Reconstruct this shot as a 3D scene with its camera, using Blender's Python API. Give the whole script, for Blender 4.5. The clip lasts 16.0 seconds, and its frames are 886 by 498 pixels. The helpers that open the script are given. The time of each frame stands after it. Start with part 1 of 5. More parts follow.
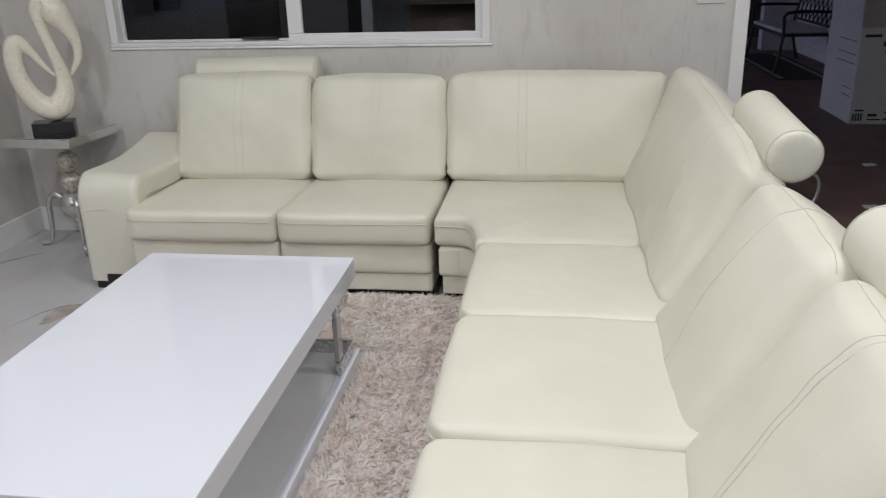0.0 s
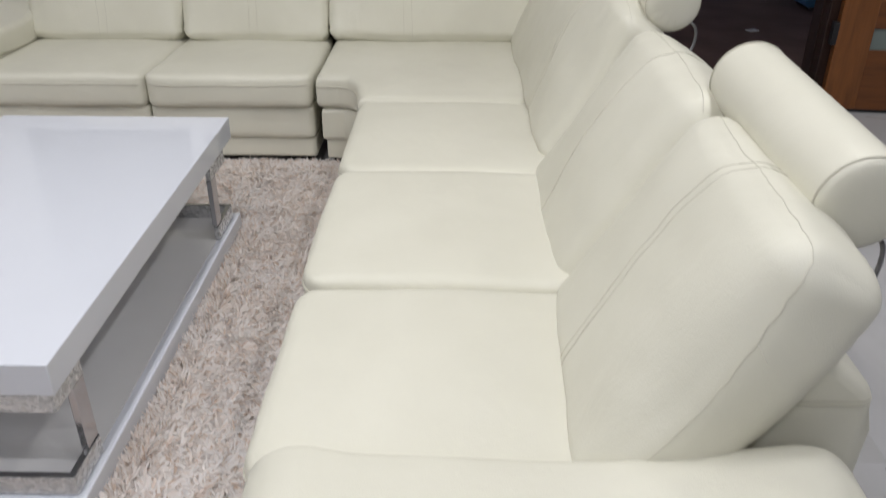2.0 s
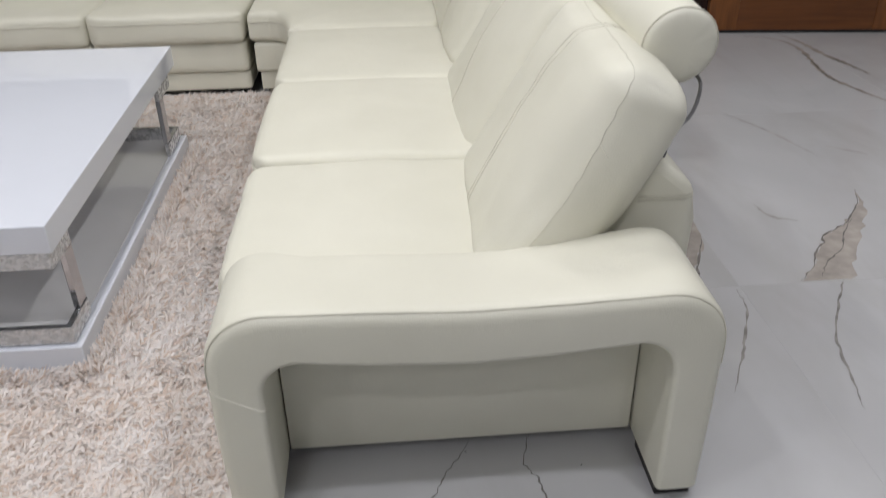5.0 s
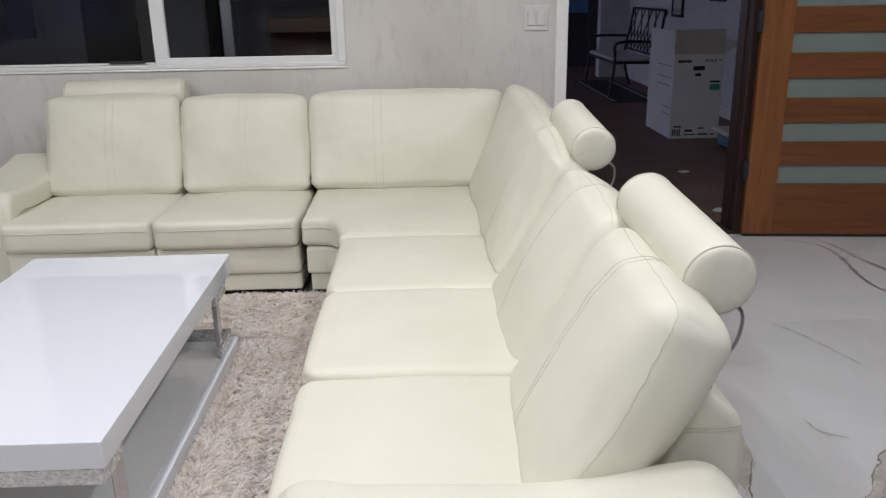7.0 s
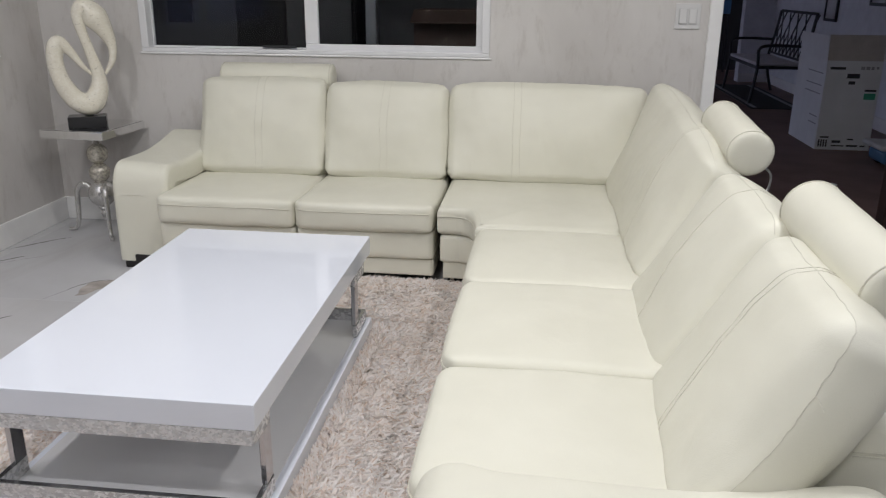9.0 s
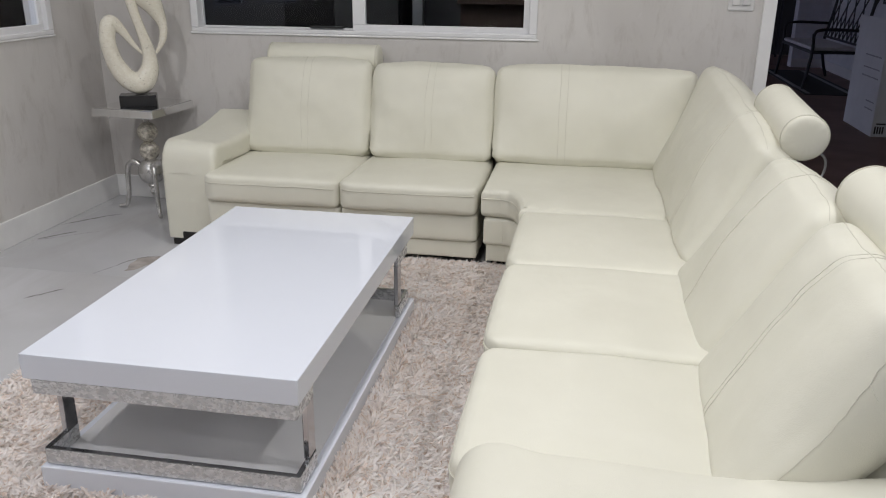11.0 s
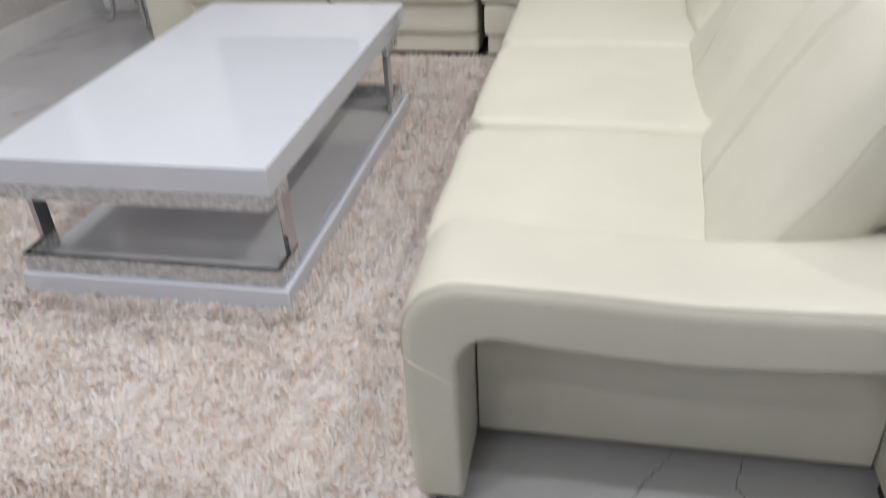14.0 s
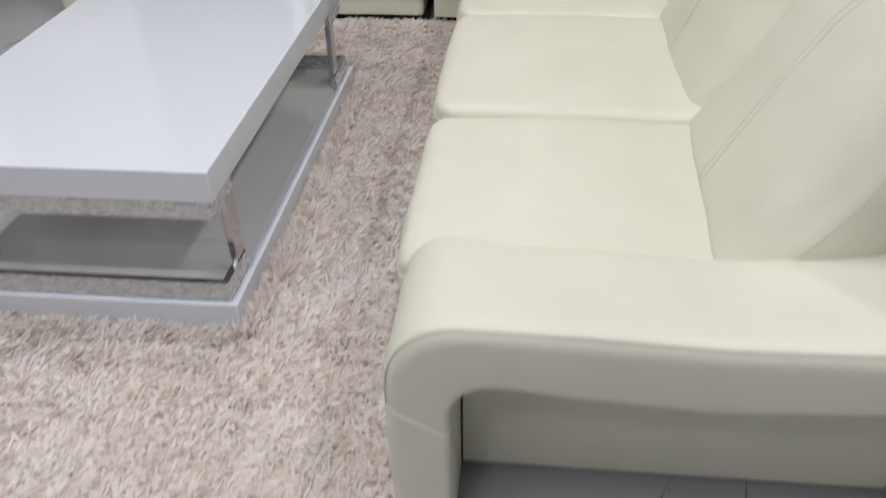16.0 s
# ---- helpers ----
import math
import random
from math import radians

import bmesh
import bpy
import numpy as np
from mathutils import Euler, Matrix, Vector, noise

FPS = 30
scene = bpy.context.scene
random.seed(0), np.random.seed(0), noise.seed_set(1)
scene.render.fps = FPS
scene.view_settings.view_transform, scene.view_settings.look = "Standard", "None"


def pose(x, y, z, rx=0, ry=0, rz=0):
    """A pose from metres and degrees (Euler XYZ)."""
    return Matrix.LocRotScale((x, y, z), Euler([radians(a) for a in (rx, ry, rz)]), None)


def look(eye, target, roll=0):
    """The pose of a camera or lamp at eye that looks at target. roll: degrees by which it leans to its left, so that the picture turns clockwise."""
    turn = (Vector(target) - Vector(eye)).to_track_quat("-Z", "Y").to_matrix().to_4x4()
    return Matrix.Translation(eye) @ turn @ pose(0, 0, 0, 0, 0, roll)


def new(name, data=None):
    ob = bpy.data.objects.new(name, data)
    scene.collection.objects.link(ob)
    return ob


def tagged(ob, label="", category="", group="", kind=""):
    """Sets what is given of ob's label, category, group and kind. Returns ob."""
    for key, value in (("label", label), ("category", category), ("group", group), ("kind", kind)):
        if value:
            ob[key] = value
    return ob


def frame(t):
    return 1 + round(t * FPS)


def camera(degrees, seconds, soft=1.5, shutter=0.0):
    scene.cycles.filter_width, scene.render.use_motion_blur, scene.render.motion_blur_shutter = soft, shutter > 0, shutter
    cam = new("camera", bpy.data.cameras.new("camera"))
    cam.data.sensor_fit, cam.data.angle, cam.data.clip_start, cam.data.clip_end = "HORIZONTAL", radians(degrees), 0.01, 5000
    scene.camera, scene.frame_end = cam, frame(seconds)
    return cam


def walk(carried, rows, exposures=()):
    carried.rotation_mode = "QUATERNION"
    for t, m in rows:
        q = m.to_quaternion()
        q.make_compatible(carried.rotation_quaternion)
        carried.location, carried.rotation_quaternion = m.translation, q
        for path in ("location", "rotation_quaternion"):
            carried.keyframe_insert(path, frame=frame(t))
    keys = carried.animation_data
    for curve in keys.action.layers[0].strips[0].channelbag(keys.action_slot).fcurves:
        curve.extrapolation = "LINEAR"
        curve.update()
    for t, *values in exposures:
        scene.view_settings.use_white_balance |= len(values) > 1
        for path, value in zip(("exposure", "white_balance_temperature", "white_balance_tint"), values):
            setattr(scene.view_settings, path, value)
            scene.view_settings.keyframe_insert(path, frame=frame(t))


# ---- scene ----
from mathutils.geometry import tessellate_polygon

LAMP_POWER = 9.5
cam = camera(57.9, 16.0, 1.1, 0.5)
PATH = [
    (0, (0.233, -0.622, 1.3), (-0.036, 1.237, 0.616), -1.6),
    (0.5, (0.246, -0.612, 1.291), (0.043, 1.245, 0.574), -1.3),
    (1, (0.266, -0.597, 1.289), (0.127, 1.247, 0.528), -0.9),
    (1.5, (0.278, -0.593, 1.261), (0.214, 1.22, 0.418), -0.1),
    (2, (0.289, -0.604, 1.22), (0.268, 1.152, 0.263), 0.3),
    (2.5, (0.304, -0.662, 1.177), (0.3, 1.036, 0.122), 0.3),
    (3, (0.411, -0.802, 1.165), (0.387, 0.827, 0.006), -0.8),
    (3.2, (0.433, -0.865, 1.145), (0.399, 0.737, -0.052), -1.4),
    (5.3, (0.302, -1.015, 1.207), (0.448, 0.742, 0.264), -0.6),
    (5.5, (0.303, -1.011, 1.242), (0.452, 0.777, 0.36), -0.6),
    (6, (0.308, -0.98, 1.26), (0.459, 0.864, 0.502), -0.7),
    (6.5, (0.294, -1.011, 1.284), (0.407, 0.874, 0.626), -1.0),
    (7, (0.288, -1.018, 1.288), (0.343, 0.884, 0.67), -1.0),
    (7.5, (0.278, -1.021, 1.292), (0.254, 0.885, 0.688), -0.8),
    (8, (0.255, -1.022, 1.287), (0.133, 0.88, 0.683), -0.6),
    (8.5, (0.216, -1.026, 1.278), (0.043, 0.869, 0.662), 0.1),
    (9, (0.198, -1.023, 1.276), (-0.024, 0.863, 0.65), 0.5),
    (9.5, (0.189, -1.026, 1.277), (-0.07, 0.853, 0.644), 0.7),
    (12, (0.191, -1.005, 1.257), (-0.141, 0.838, 0.555), 0.3),
    (12.5, (0.191, -0.991, 1.257), (-0.112, 0.845, 0.525), 0.0),
    (13, (0.196, -0.989, 1.25), (-0.085, 0.833, 0.474), -0.4),
    (13.5, (0.235, -0.955, 1.225), (-0.034, 0.835, 0.377), -1.2),
    (13.7, (0.251, -0.948, 1.215), (-0.04, 0.802, 0.291), -1.7),
    (14, (0.285, -0.913, 1.113), (-0.086, 0.744, 0.058), -3.3),
    (14.2, (0.314, -0.884, 1.076), (-0.061, 0.696, -0.092), -4.0),
    (14.5, (0.317, -0.88, 1.043), (0.009, 0.634, -0.227), -3.3),
    (14.7, (0.327, -0.881, 1.031), (0.053, 0.63, -0.252), -2.8),
    (15, (0.289, -0.889, 1.05), (0.037, 0.635, -0.22), -2.7),
    (15.2, (0.258, -0.89, 1.049), (-0.017, 0.664, -0.18), -3.2),
    (15.5, (0.188, -0.87, 1.073), (-0.094, 0.711, -0.119), -3.4),
    (15.7, (0.183, -0.83, 1.074), (-0.056, 0.772, -0.099), -2.2),
    (16, (0.173, -0.722, 1.117), (-0.017, 0.892, -0.049), -1.5),
]
walk(cam, [(t, look(eye, target, roll)) for t, eye, target, roll in PATH], [(0, -0.11), (1.5, -0.11), (2.2, -0.14), (3.2, -0.13), (5.5, -0.06), (6.2, -0.05), (7.2, 0.05), (9.2, -0.02), (12, -0.09), (13.5, -0.11), (14.8, -0.05), (15.3, -0.04), (16, -0.15)])

# ---- world and lights ----
world = bpy.data.worlds.new("night")
scene.world = world
world.use_nodes = True
world.node_tree.nodes["Background"].inputs[0].default_value = (0.042, 0.046, 0.066, 1)
world.node_tree.nodes["Background"].inputs[1].default_value = 12.0
CEIL = 2.62
LAMPS = [(-0.4, 1.46, 1.08), (-0.4, 0.45, 0.88), (-0.4, -0.56, 0.84), (-0.4, -1.7, 0.92), (-1.85, -0.56, 0.95), (-1.85, 0.95, 1.42), (1.12, 1.46, 1.0), (1.12, 0.45, 0.6), (1.12, -0.56, 0.9), (3.2, 0.45, 1.3), (2.64, 1.7, 0.8), (-0.4, -3.1, 0.7), (1.12, -2.4, 0.55), (-1.85, -2.4, 0.9)]


# ---- small helpers ----
def link(name, me, mat, parent=None, label=""):
    ob = new(name, me)
    if mat is not None and not me.materials:
        me.materials.append(mat)
    if parent is not None:
        ob.parent = parent
    if label:
        ob["label"] = label
    return ob


def smooth(me, angle=40):
    me.polygons.foreach_set("use_smooth", [True] * len(me.polygons))
    me.set_sharp_from_angle(angle=radians(angle))
    area = np.zeros(len(me.polygons))
    me.polygons.foreach_get("area", area)
    if len(area) < 400:
        # broad plane faces keep their own normal beside rounded edges
        me.polygons.foreach_set("use_smooth", list(area < 12 * np.median(area) + 1e-9))


def part(name, bm, mat, parent=None, label="", angle=40):
    me = bpy.data.meshes.new(name)
    bmesh.ops.recalc_face_normals(bm, faces=bm.faces)
    bm.to_mesh(me)
    bm.free()
    smooth(me, angle)
    return link(name, me, mat, parent, label)


def thing(name, label, category, group="", at=(0, 0, 0), rz=0):
    ob = new(name)
    ob.empty_display_size = 0.1
    ob.matrix_basis = pose(*at, 0, 0, rz)
    return tagged(ob, label, category, group)


def setting(ob, label, category):
    return tagged(ob, label, category, "", "structure")


def block(bm, x0, x1, y0, y1, z0, z1, bevel=0.0, seg=2):
    m = Matrix.Translation(((x0 + x1) / 2, (y0 + y1) / 2, (z0 + z1) / 2)) @ Matrix.Diagonal((abs(x1 - x0), abs(y1 - y0), abs(z1 - z0), 1))
    vs = bmesh.ops.create_cube(bm, size=1, matrix=m)["verts"]
    if bevel:
        es = list({e for v in vs for e in v.link_edges})
        bmesh.ops.bevel(bm, geom=es, offset=bevel, segments=seg, profile=0.5, affect="EDGES")
    return bm


def cube(x0, x1, y0, y1, z0, z1, bevel=0.0, seg=2):
    return block(bmesh.new(), x0, x1, y0, y1, z0, z1, bevel, seg)


def lathe(profile, n=28, at=(0, 0, 0)):
    """A turned solid from (radius, height) pairs."""
    bm = bmesh.new()
    rings = []
    for r, z in profile:
        r = max(r, 0.0004)
        rings.append([bm.verts.new((at[0] + r * math.cos(2 * math.pi * i / n), at[1] + r * math.sin(2 * math.pi * i / n), at[2] + z)) for i in range(n)])
    for a, b in zip(rings, rings[1:]):
        for i in range(n):
            bm.faces.new((a[i], a[(i + 1) % n], b[(i + 1) % n], b[i]))
    bm.faces.new(rings[0][::-1])
    bm.faces.new(rings[-1])
    return bm


def tube(points, radius, sides=8, closed=False):
    """A tube along points; radius is a number or one for each point."""
    bm = bmesh.new()
    pts = [Vector(p) for p in points]
    rad = radius if isinstance(radius, (list, tuple)) else [radius] * len(pts)
    rings, up = [], None
    n = len(pts)
    for i, p in enumerate(pts):
        a, b = (pts[i - 1], pts[(i + 1) % n]) if closed else (pts[max(i - 1, 0)], pts[min(i + 1, n - 1)])
        d = (b - a).normalized()
        if up is None:
            up = d.orthogonal().normalized()
        up = (up - d * up.dot(d)).normalized()
        side = d.cross(up)
        rings.append([bm.verts.new(p + rad[i] * (up * math.cos(2 * math.pi * k / sides) + side * math.sin(2 * math.pi * k / sides))) for k in range(sides)])
    pairs = list(zip(rings, rings[1:] + rings[:1])) if closed else list(zip(rings, rings[1:]))
    for a, b in pairs:
        for k in range(sides):
            bm.faces.new((a[k], a[(k + 1) % sides], b[(k + 1) % sides], b[k]))
    if not closed:
        bm.faces.new(rings[0][::-1])
        bm.faces.new(rings[-1])
    return bm


def spline(points, n=60):
    """Catmull-Rom through points."""
    p = [Vector(q) for q in points]
    p = [2 * p[0] - p[1]] + p + [2 * p[-1] - p[-2]]
    out, m = [], len(p) - 3
    for k in range(n + 1):
        s = k / n * m
        i = min(int(s), m - 1)
        t = s - i
        a, b, c, d = p[i : i + 4]
        out.append(0.5 * ((2 * b) + (c - a) * t + (2 * a - 5 * b + 4 * c - d) * t * t + (3 * b - a - 3 * c + d) * t ** 3))
    return out


def pillow(l, w, h, r, puff=(0.0, 0.0, 0.0), dent=0.003, seed=0.0, bend=None):
    """The outline of an upholstered block: cube coordinates in -1..1 to a place."""
    half, inner = (l / 2, w / 2, h / 2), [max(s / 2 - r, 0.001) for s in (l, w, h)]

    def f(u, v, q):
        p = [u * half[0], v * half[1], q * half[2]]
        c = [max(-inner[i], min(inner[i], p[i])) for i in range(3)]
        d = Vector(p) - Vector(c)
        p = Vector(c) + (d.normalized() * r if d.length > 1e-9 else d)
        p.x += puff[0] * u * (1 - v * v) * (1 - q * q)
        p.y += puff[1] * v * (1 - u * u) * (1 - q * q)
        p.z += puff[2] * q * (1 - abs(u) ** 2.5) * (1 - abs(v) ** 2.5)
        k = Vector((p.x * 5 + seed, p.y * 5, p.z * 5))
        p += dent * Vector((noise.noise(k), noise.noise(k + Vector((9, 0, 0))), noise.noise(k + Vector((0, 9, 0)))))
        k *= 3.3
        p += 0.28 * dent * Vector((noise.noise(k), noise.noise(k + Vector((9, 0, 0))), noise.noise(k + Vector((0, 9, 0)))))
        return bend(p) if bend else p

    return f


def skin(f, l, w, h, step=0.028):
    """A mesh over the outline f."""

    def ticks(length):
        n = max(10, int(length / step))
        return [math.sin(math.pi / 2 * (2 * i / n - 1)) * 0.55 + 0.45 * (2 * i / n - 1) for i in range(n + 1)]

    bm, cache = bmesh.new(), {}
    t = [ticks(l), ticks(w), ticks(h)]

    def vert(c):
        key = tuple(round(x, 5) for x in c)
        if key not in cache:
            cache[key] = bm.verts.new(f(*c))
        return cache[key]

    for axis in range(3):
        a, b = [i for i in range(3) if i != axis]
        for side in (-1.0, 1.0):
            for i in range(len(t[a]) - 1):
                for j in range(len(t[b]) - 1):
                    q = []
                    for di, dj in ((0, 0), (1, 0), (1, 1), (0, 1)):
                        c = [0, 0, 0]
                        c[axis], c[a], c[b] = side, t[a][i + di], t[b][j + dj]
                        q.append(vert(c))
                    bm.faces.new(q)
    return bm


def extrude_profile(pts, y0, y1, bevel, seg=4, axis="y"):
    """A closed outline in x, z pushed along y, with its rim rounded."""
    bm = bmesh.new()
    a = [bm.verts.new((x, y0, z)) for x, z in pts]
    face = bm.faces.new(a)
    got = bmesh.ops.extrude_face_region(bm, geom=[face])
    for v in got["geom"]:
        if isinstance(v, bmesh.types.BMVert):
            v.co.y = y1
    if bevel:
        rim = [e for e in bm.edges if abs(e.verts[0].co.y - e.verts[1].co.y) < 1e-6]
        bmesh.ops.bevel(bm, geom=rim, offset=bevel, segments=seg, profile=0.5, affect="EDGES", clamp_overlap=True)
    return bm


def prism(pts, z0, z1, bevel=0.0, seg=4, rim="both"):
    """A closed plan outline raised from z0 to z1, its rims rounded."""
    bm = bmesh.new()
    face = bm.faces.new([bm.verts.new((x, y, z0)) for x, y in pts])
    got = bmesh.ops.extrude_face_region(bm, geom=[face])
    for v in got["geom"]:
        if isinstance(v, bmesh.types.BMVert):
            v.co.z = z1
    if bevel:
        edges = [e for e in bm.edges if abs(e.verts[0].co.z - e.verts[1].co.z) < 1e-6 and (rim == "both" or e.verts[0].co.z > (z0 + z1) / 2)]
        bmesh.ops.bevel(bm, geom=edges, offset=bevel, segments=seg, profile=0.5, affect="EDGES")
    return bm


def arc(cx, cz, r, a0, a1, n=8):
    return [(cx + r * math.cos(radians(a0 + (a1 - a0) * i / n)), cz + r * math.sin(radians(a0 + (a1 - a0) * i / n))) for i in range(n + 1)]


def padded(plan, z0, z1, r, n=6):
    """A closed plan outline (counter-clockwise) raised from z0 to z1, both rims rounded by r."""
    bm = bmesh.new()
    m = len(plan)
    norm = []
    for i in range(m):
        a, b, c = (Vector(plan[k % m]) for k in (i - 1, i, i + 1))
        d, e = (b - a).normalized(), (c - b).normalized()
        v = Vector((d.y + e.y, -d.x - e.x))
        v.normalize()
        norm.append(v / max(0.5, v.dot(Vector((d.y, -d.x)))))
    steps = [(r * (1 - math.sin(math.pi / 2 * k / n)), z0 + r * (1 - math.cos(math.pi / 2 * k / n))) for k in range(n + 1)]
    steps += [(o, z0 + z1 - z) for o, z in reversed(steps)]
    rings = [[bm.verts.new((p[0] - w.x * o, p[1] - w.y * o, z)) for p, w in zip(plan, norm)] for o, z in steps]
    for a, b in zip(rings, rings[1:]):
        for i in range(m):
            bm.faces.new((a[i], a[(i + 1) % m], b[(i + 1) % m], b[i]))
    bm.faces.new(rings[0][::-1])
    bm.faces.new(rings[-1])
    return bm


# ---- materials ----
class Nodes:
    """Short hand for one material's node tree."""

    def __init__(self, name, color, rough, metal=0.0, spec=0.5):
        self.mat = bpy.data.materials.new(name)
        self.mat.use_nodes = True
        self.tree = self.mat.node_tree
        self.out = self.tree.nodes["Principled BSDF"]
        self.set("Base Color", (*color, 1))
        self.set("Roughness", rough)
        self.set("Metallic", metal)
        self.set("Specular IOR Level", spec)
        self.place = None

    def set(self, socket, value):
        if isinstance(value, bpy.types.NodeSocket):
            self.tree.links.new(value, self.out.inputs[socket])
        else:
            self.out.inputs[socket].default_value = value

    def node(self, kind, inputs=(), **props):
        n = self.tree.nodes.new(kind)
        for k, v in props.items():
            setattr(n, k, v)
        for k, v in dict(inputs).items():
            if isinstance(v, bpy.types.NodeSocket):
                self.tree.links.new(v, n.inputs[k])
            else:
                n.inputs[k].default_value = v
        return n

    def coords(self, scale=(1, 1, 1), offset=None):
        tc = self.node("ShaderNodeTexCoord").outputs["Object"]
        m = self.node("ShaderNodeMapping", {"Vector": tc, "Scale": scale})
        if offset is not None:
            self.tree.links.new(offset, m.inputs["Location"])
        return m.outputs[0]

    def noise(self, vector, scale, detail=4, rough=0.55, warp=0.0, out="Fac"):
        return self.node("ShaderNodeTexNoise", {"Vector": vector, "Scale": scale, "Detail": detail, "Roughness": rough, "Distortion": warp}).outputs[out]

    def ramp(self, fac, *stops):
        n = self.node("ShaderNodeValToRGB", {"Fac": fac})
        el = n.color_ramp.elements
        while len(el) < len(stops):
            el.new(0.5)
        for e, (pos, col) in zip(el, stops):
            e.position, e.color = pos, (*col, 1) if len(col) == 3 else col
        return n.outputs[0]

    def mix(self, fac, a, b, mode="MIX"):
        n = self.node("ShaderNodeMix", data_type="RGBA", blend_type=mode)
        for i, v in ((0, fac), (6, a), (7, b)):
            if isinstance(v, bpy.types.NodeSocket):
                self.tree.links.new(v, n.inputs[i])
            else:
                n.inputs[i].default_value = v if i == 0 or len(v) == 4 else (*v, 1)
        return n.outputs[2]

    def math(self, op, a, b=0.0):
        return self.node("ShaderNodeMath", {0: a, 1: b}, operation=op).outputs[0]

    def bump(self, height, strength, distance=0.01):
        self.set("Normal", self.node("ShaderNodeBump", {"Height": height, "Strength": strength, "Distance": distance}).outputs[0])


def leather():
    m = Nodes("cream_leather", (0.8, 0.77, 0.64), 0.42)
    c = m.coords()
    big = m.noise(c, 3.0, 3)
    m.set("Base Color", m.ramp(big, (0.3, (0.682, 0.666, 0.566)), (0.7, (0.742, 0.726, 0.624))))
    m.set("Roughness", m.ramp(m.noise(c, 14, 3), (0.3, (0.38,) * 3), (0.7, (0.5,) * 3)))
    grain = m.node("ShaderNodeTexVoronoi", {"Vector": c, "Scale": 420.0}).outputs["Distance"]
    folds = m.noise(m.coords((1, 1, 0.6)), 9, 3, 0.5, 0.6)
    soft = m.noise(m.coords((1, 1, 1)), 26, 2, 0.5, 0.8)
    m.bump(m.math("ADD", m.math("ADD", m.math("MULTIPLY", grain, 0.09), folds), m.math("MULTIPLY", soft, 0.22)), 0.4, 0.006)
    return m.mat


def plaster():
    m = Nodes("grey_plaster", (0.5, 0.48, 0.46), 0.5)
    c = m.coords((1, 1, 0.45))
    cloud = m.noise(c, 1.3, 5, 0.6, 0.4)
    trowel = m.noise(m.coords((2.6, 2.6, 0.9)), 3.4, 7, 0.72, 0.9)
    fine = m.noise(m.coords((6, 6, 1.6)), 4.0, 6, 0.75, 0.6)
    base = m.ramp(cloud, (0.3, (0.515, 0.492, 0.474)), (0.7, (0.655, 0.634, 0.614)))
    scuffs = m.math("MULTIPLY", m.ramp(trowel, (0.50, (0, 0, 0)), (0.60, (1, 1, 1))), m.ramp(fine, (0.42, (0, 0, 0)), (0.6, (1, 1, 1))))
    col = m.mix(m.math("MULTIPLY", scuffs, 0.34), base, (0.39, 0.355, 0.325))
    light = m.ramp(fine, (0.62, (0, 0, 0)), (0.7, (1, 1, 1)))
    m.set("Base Color", m.mix(m.math("MULTIPLY", light, 0.35), col, (0.68, 0.67, 0.66)))
    m.set("Roughness", m.ramp(trowel, (0.3, (0.32,) * 3), (0.7, (0.5,) * 3)))
    m.bump(m.math("ADD", trowel, m.math("MULTIPLY", fine, 0.5)), 0.2, 0.004)
    return m.mat


def marble():
    m = Nodes("marble_tile", (0.7, 0.7, 0.7), 0.12)
    rnd = m.node("ShaderNodeObjectInfo").outputs["Random"]
    off = m.node("ShaderNodeCombineXYZ", {0: m.math("MULTIPLY", rnd, 37.0), 1: m.math("MULTIPLY", rnd, 91.0)}).outputs[0]
    c = m.coords((1, 1, 1), off)
    cloud = m.noise(c, 1.1, 4, 0.55, 0.8)
    base = m.ramp(cloud, (0.3, (0.465, 0.465, 0.475)), (0.72, (0.545, 0.545, 0.56)))
    faint = m.noise(m.coords((1, 0.35, 1), off), 2.2, 5, 0.6, 0.5)
    m.set("Base Color", m.mix(m.ramp(faint, (0.50, (0, 0, 0)), (0.72, (0.5,) * 3)), base, (0.39, 0.375, 0.36)))
    m.set("Roughness", m.ramp(m.noise(c, 6, 3), (0.3, (0.16,) * 3), (0.7, (0.24,) * 3)))
    return m.mat


def wood(name, dark, light, axis_scale, rough=0.38):
    m = Nodes(name, light, rough)
    c = m.coords(axis_scale)
    g = m.noise(c, 6, 6, 0.65, 0.5)
    fine = m.noise(c, 30, 3, 0.6)
    col = m.ramp(g, (0.3, dark), (0.7, light))
    m.set("Base Color", m.mix(m.math("MULTIPLY", fine, 0.35), col, dark))
    m.bump(fine, 0.12, 0.002)
    return m.mat


def plain(name, color, rough, metal=0.0, spec=0.5, vary=0.08, scale=8.0, bump=0.0, bump_scale=120.0):
    m = Nodes(name, color, rough, metal, spec)
    c = m.coords()
    lo, hi = tuple(x * (1 - vary) for x in color), tuple(min(1, x * (1 + vary)) for x in color)
    m.set("Base Color", m.ramp(m.noise(c, scale, 4), (0.3, lo), (0.7, hi)))
    if bump:
        m.bump(m.noise(c, bump_scale, 3), bump, 0.002)
    return m.mat


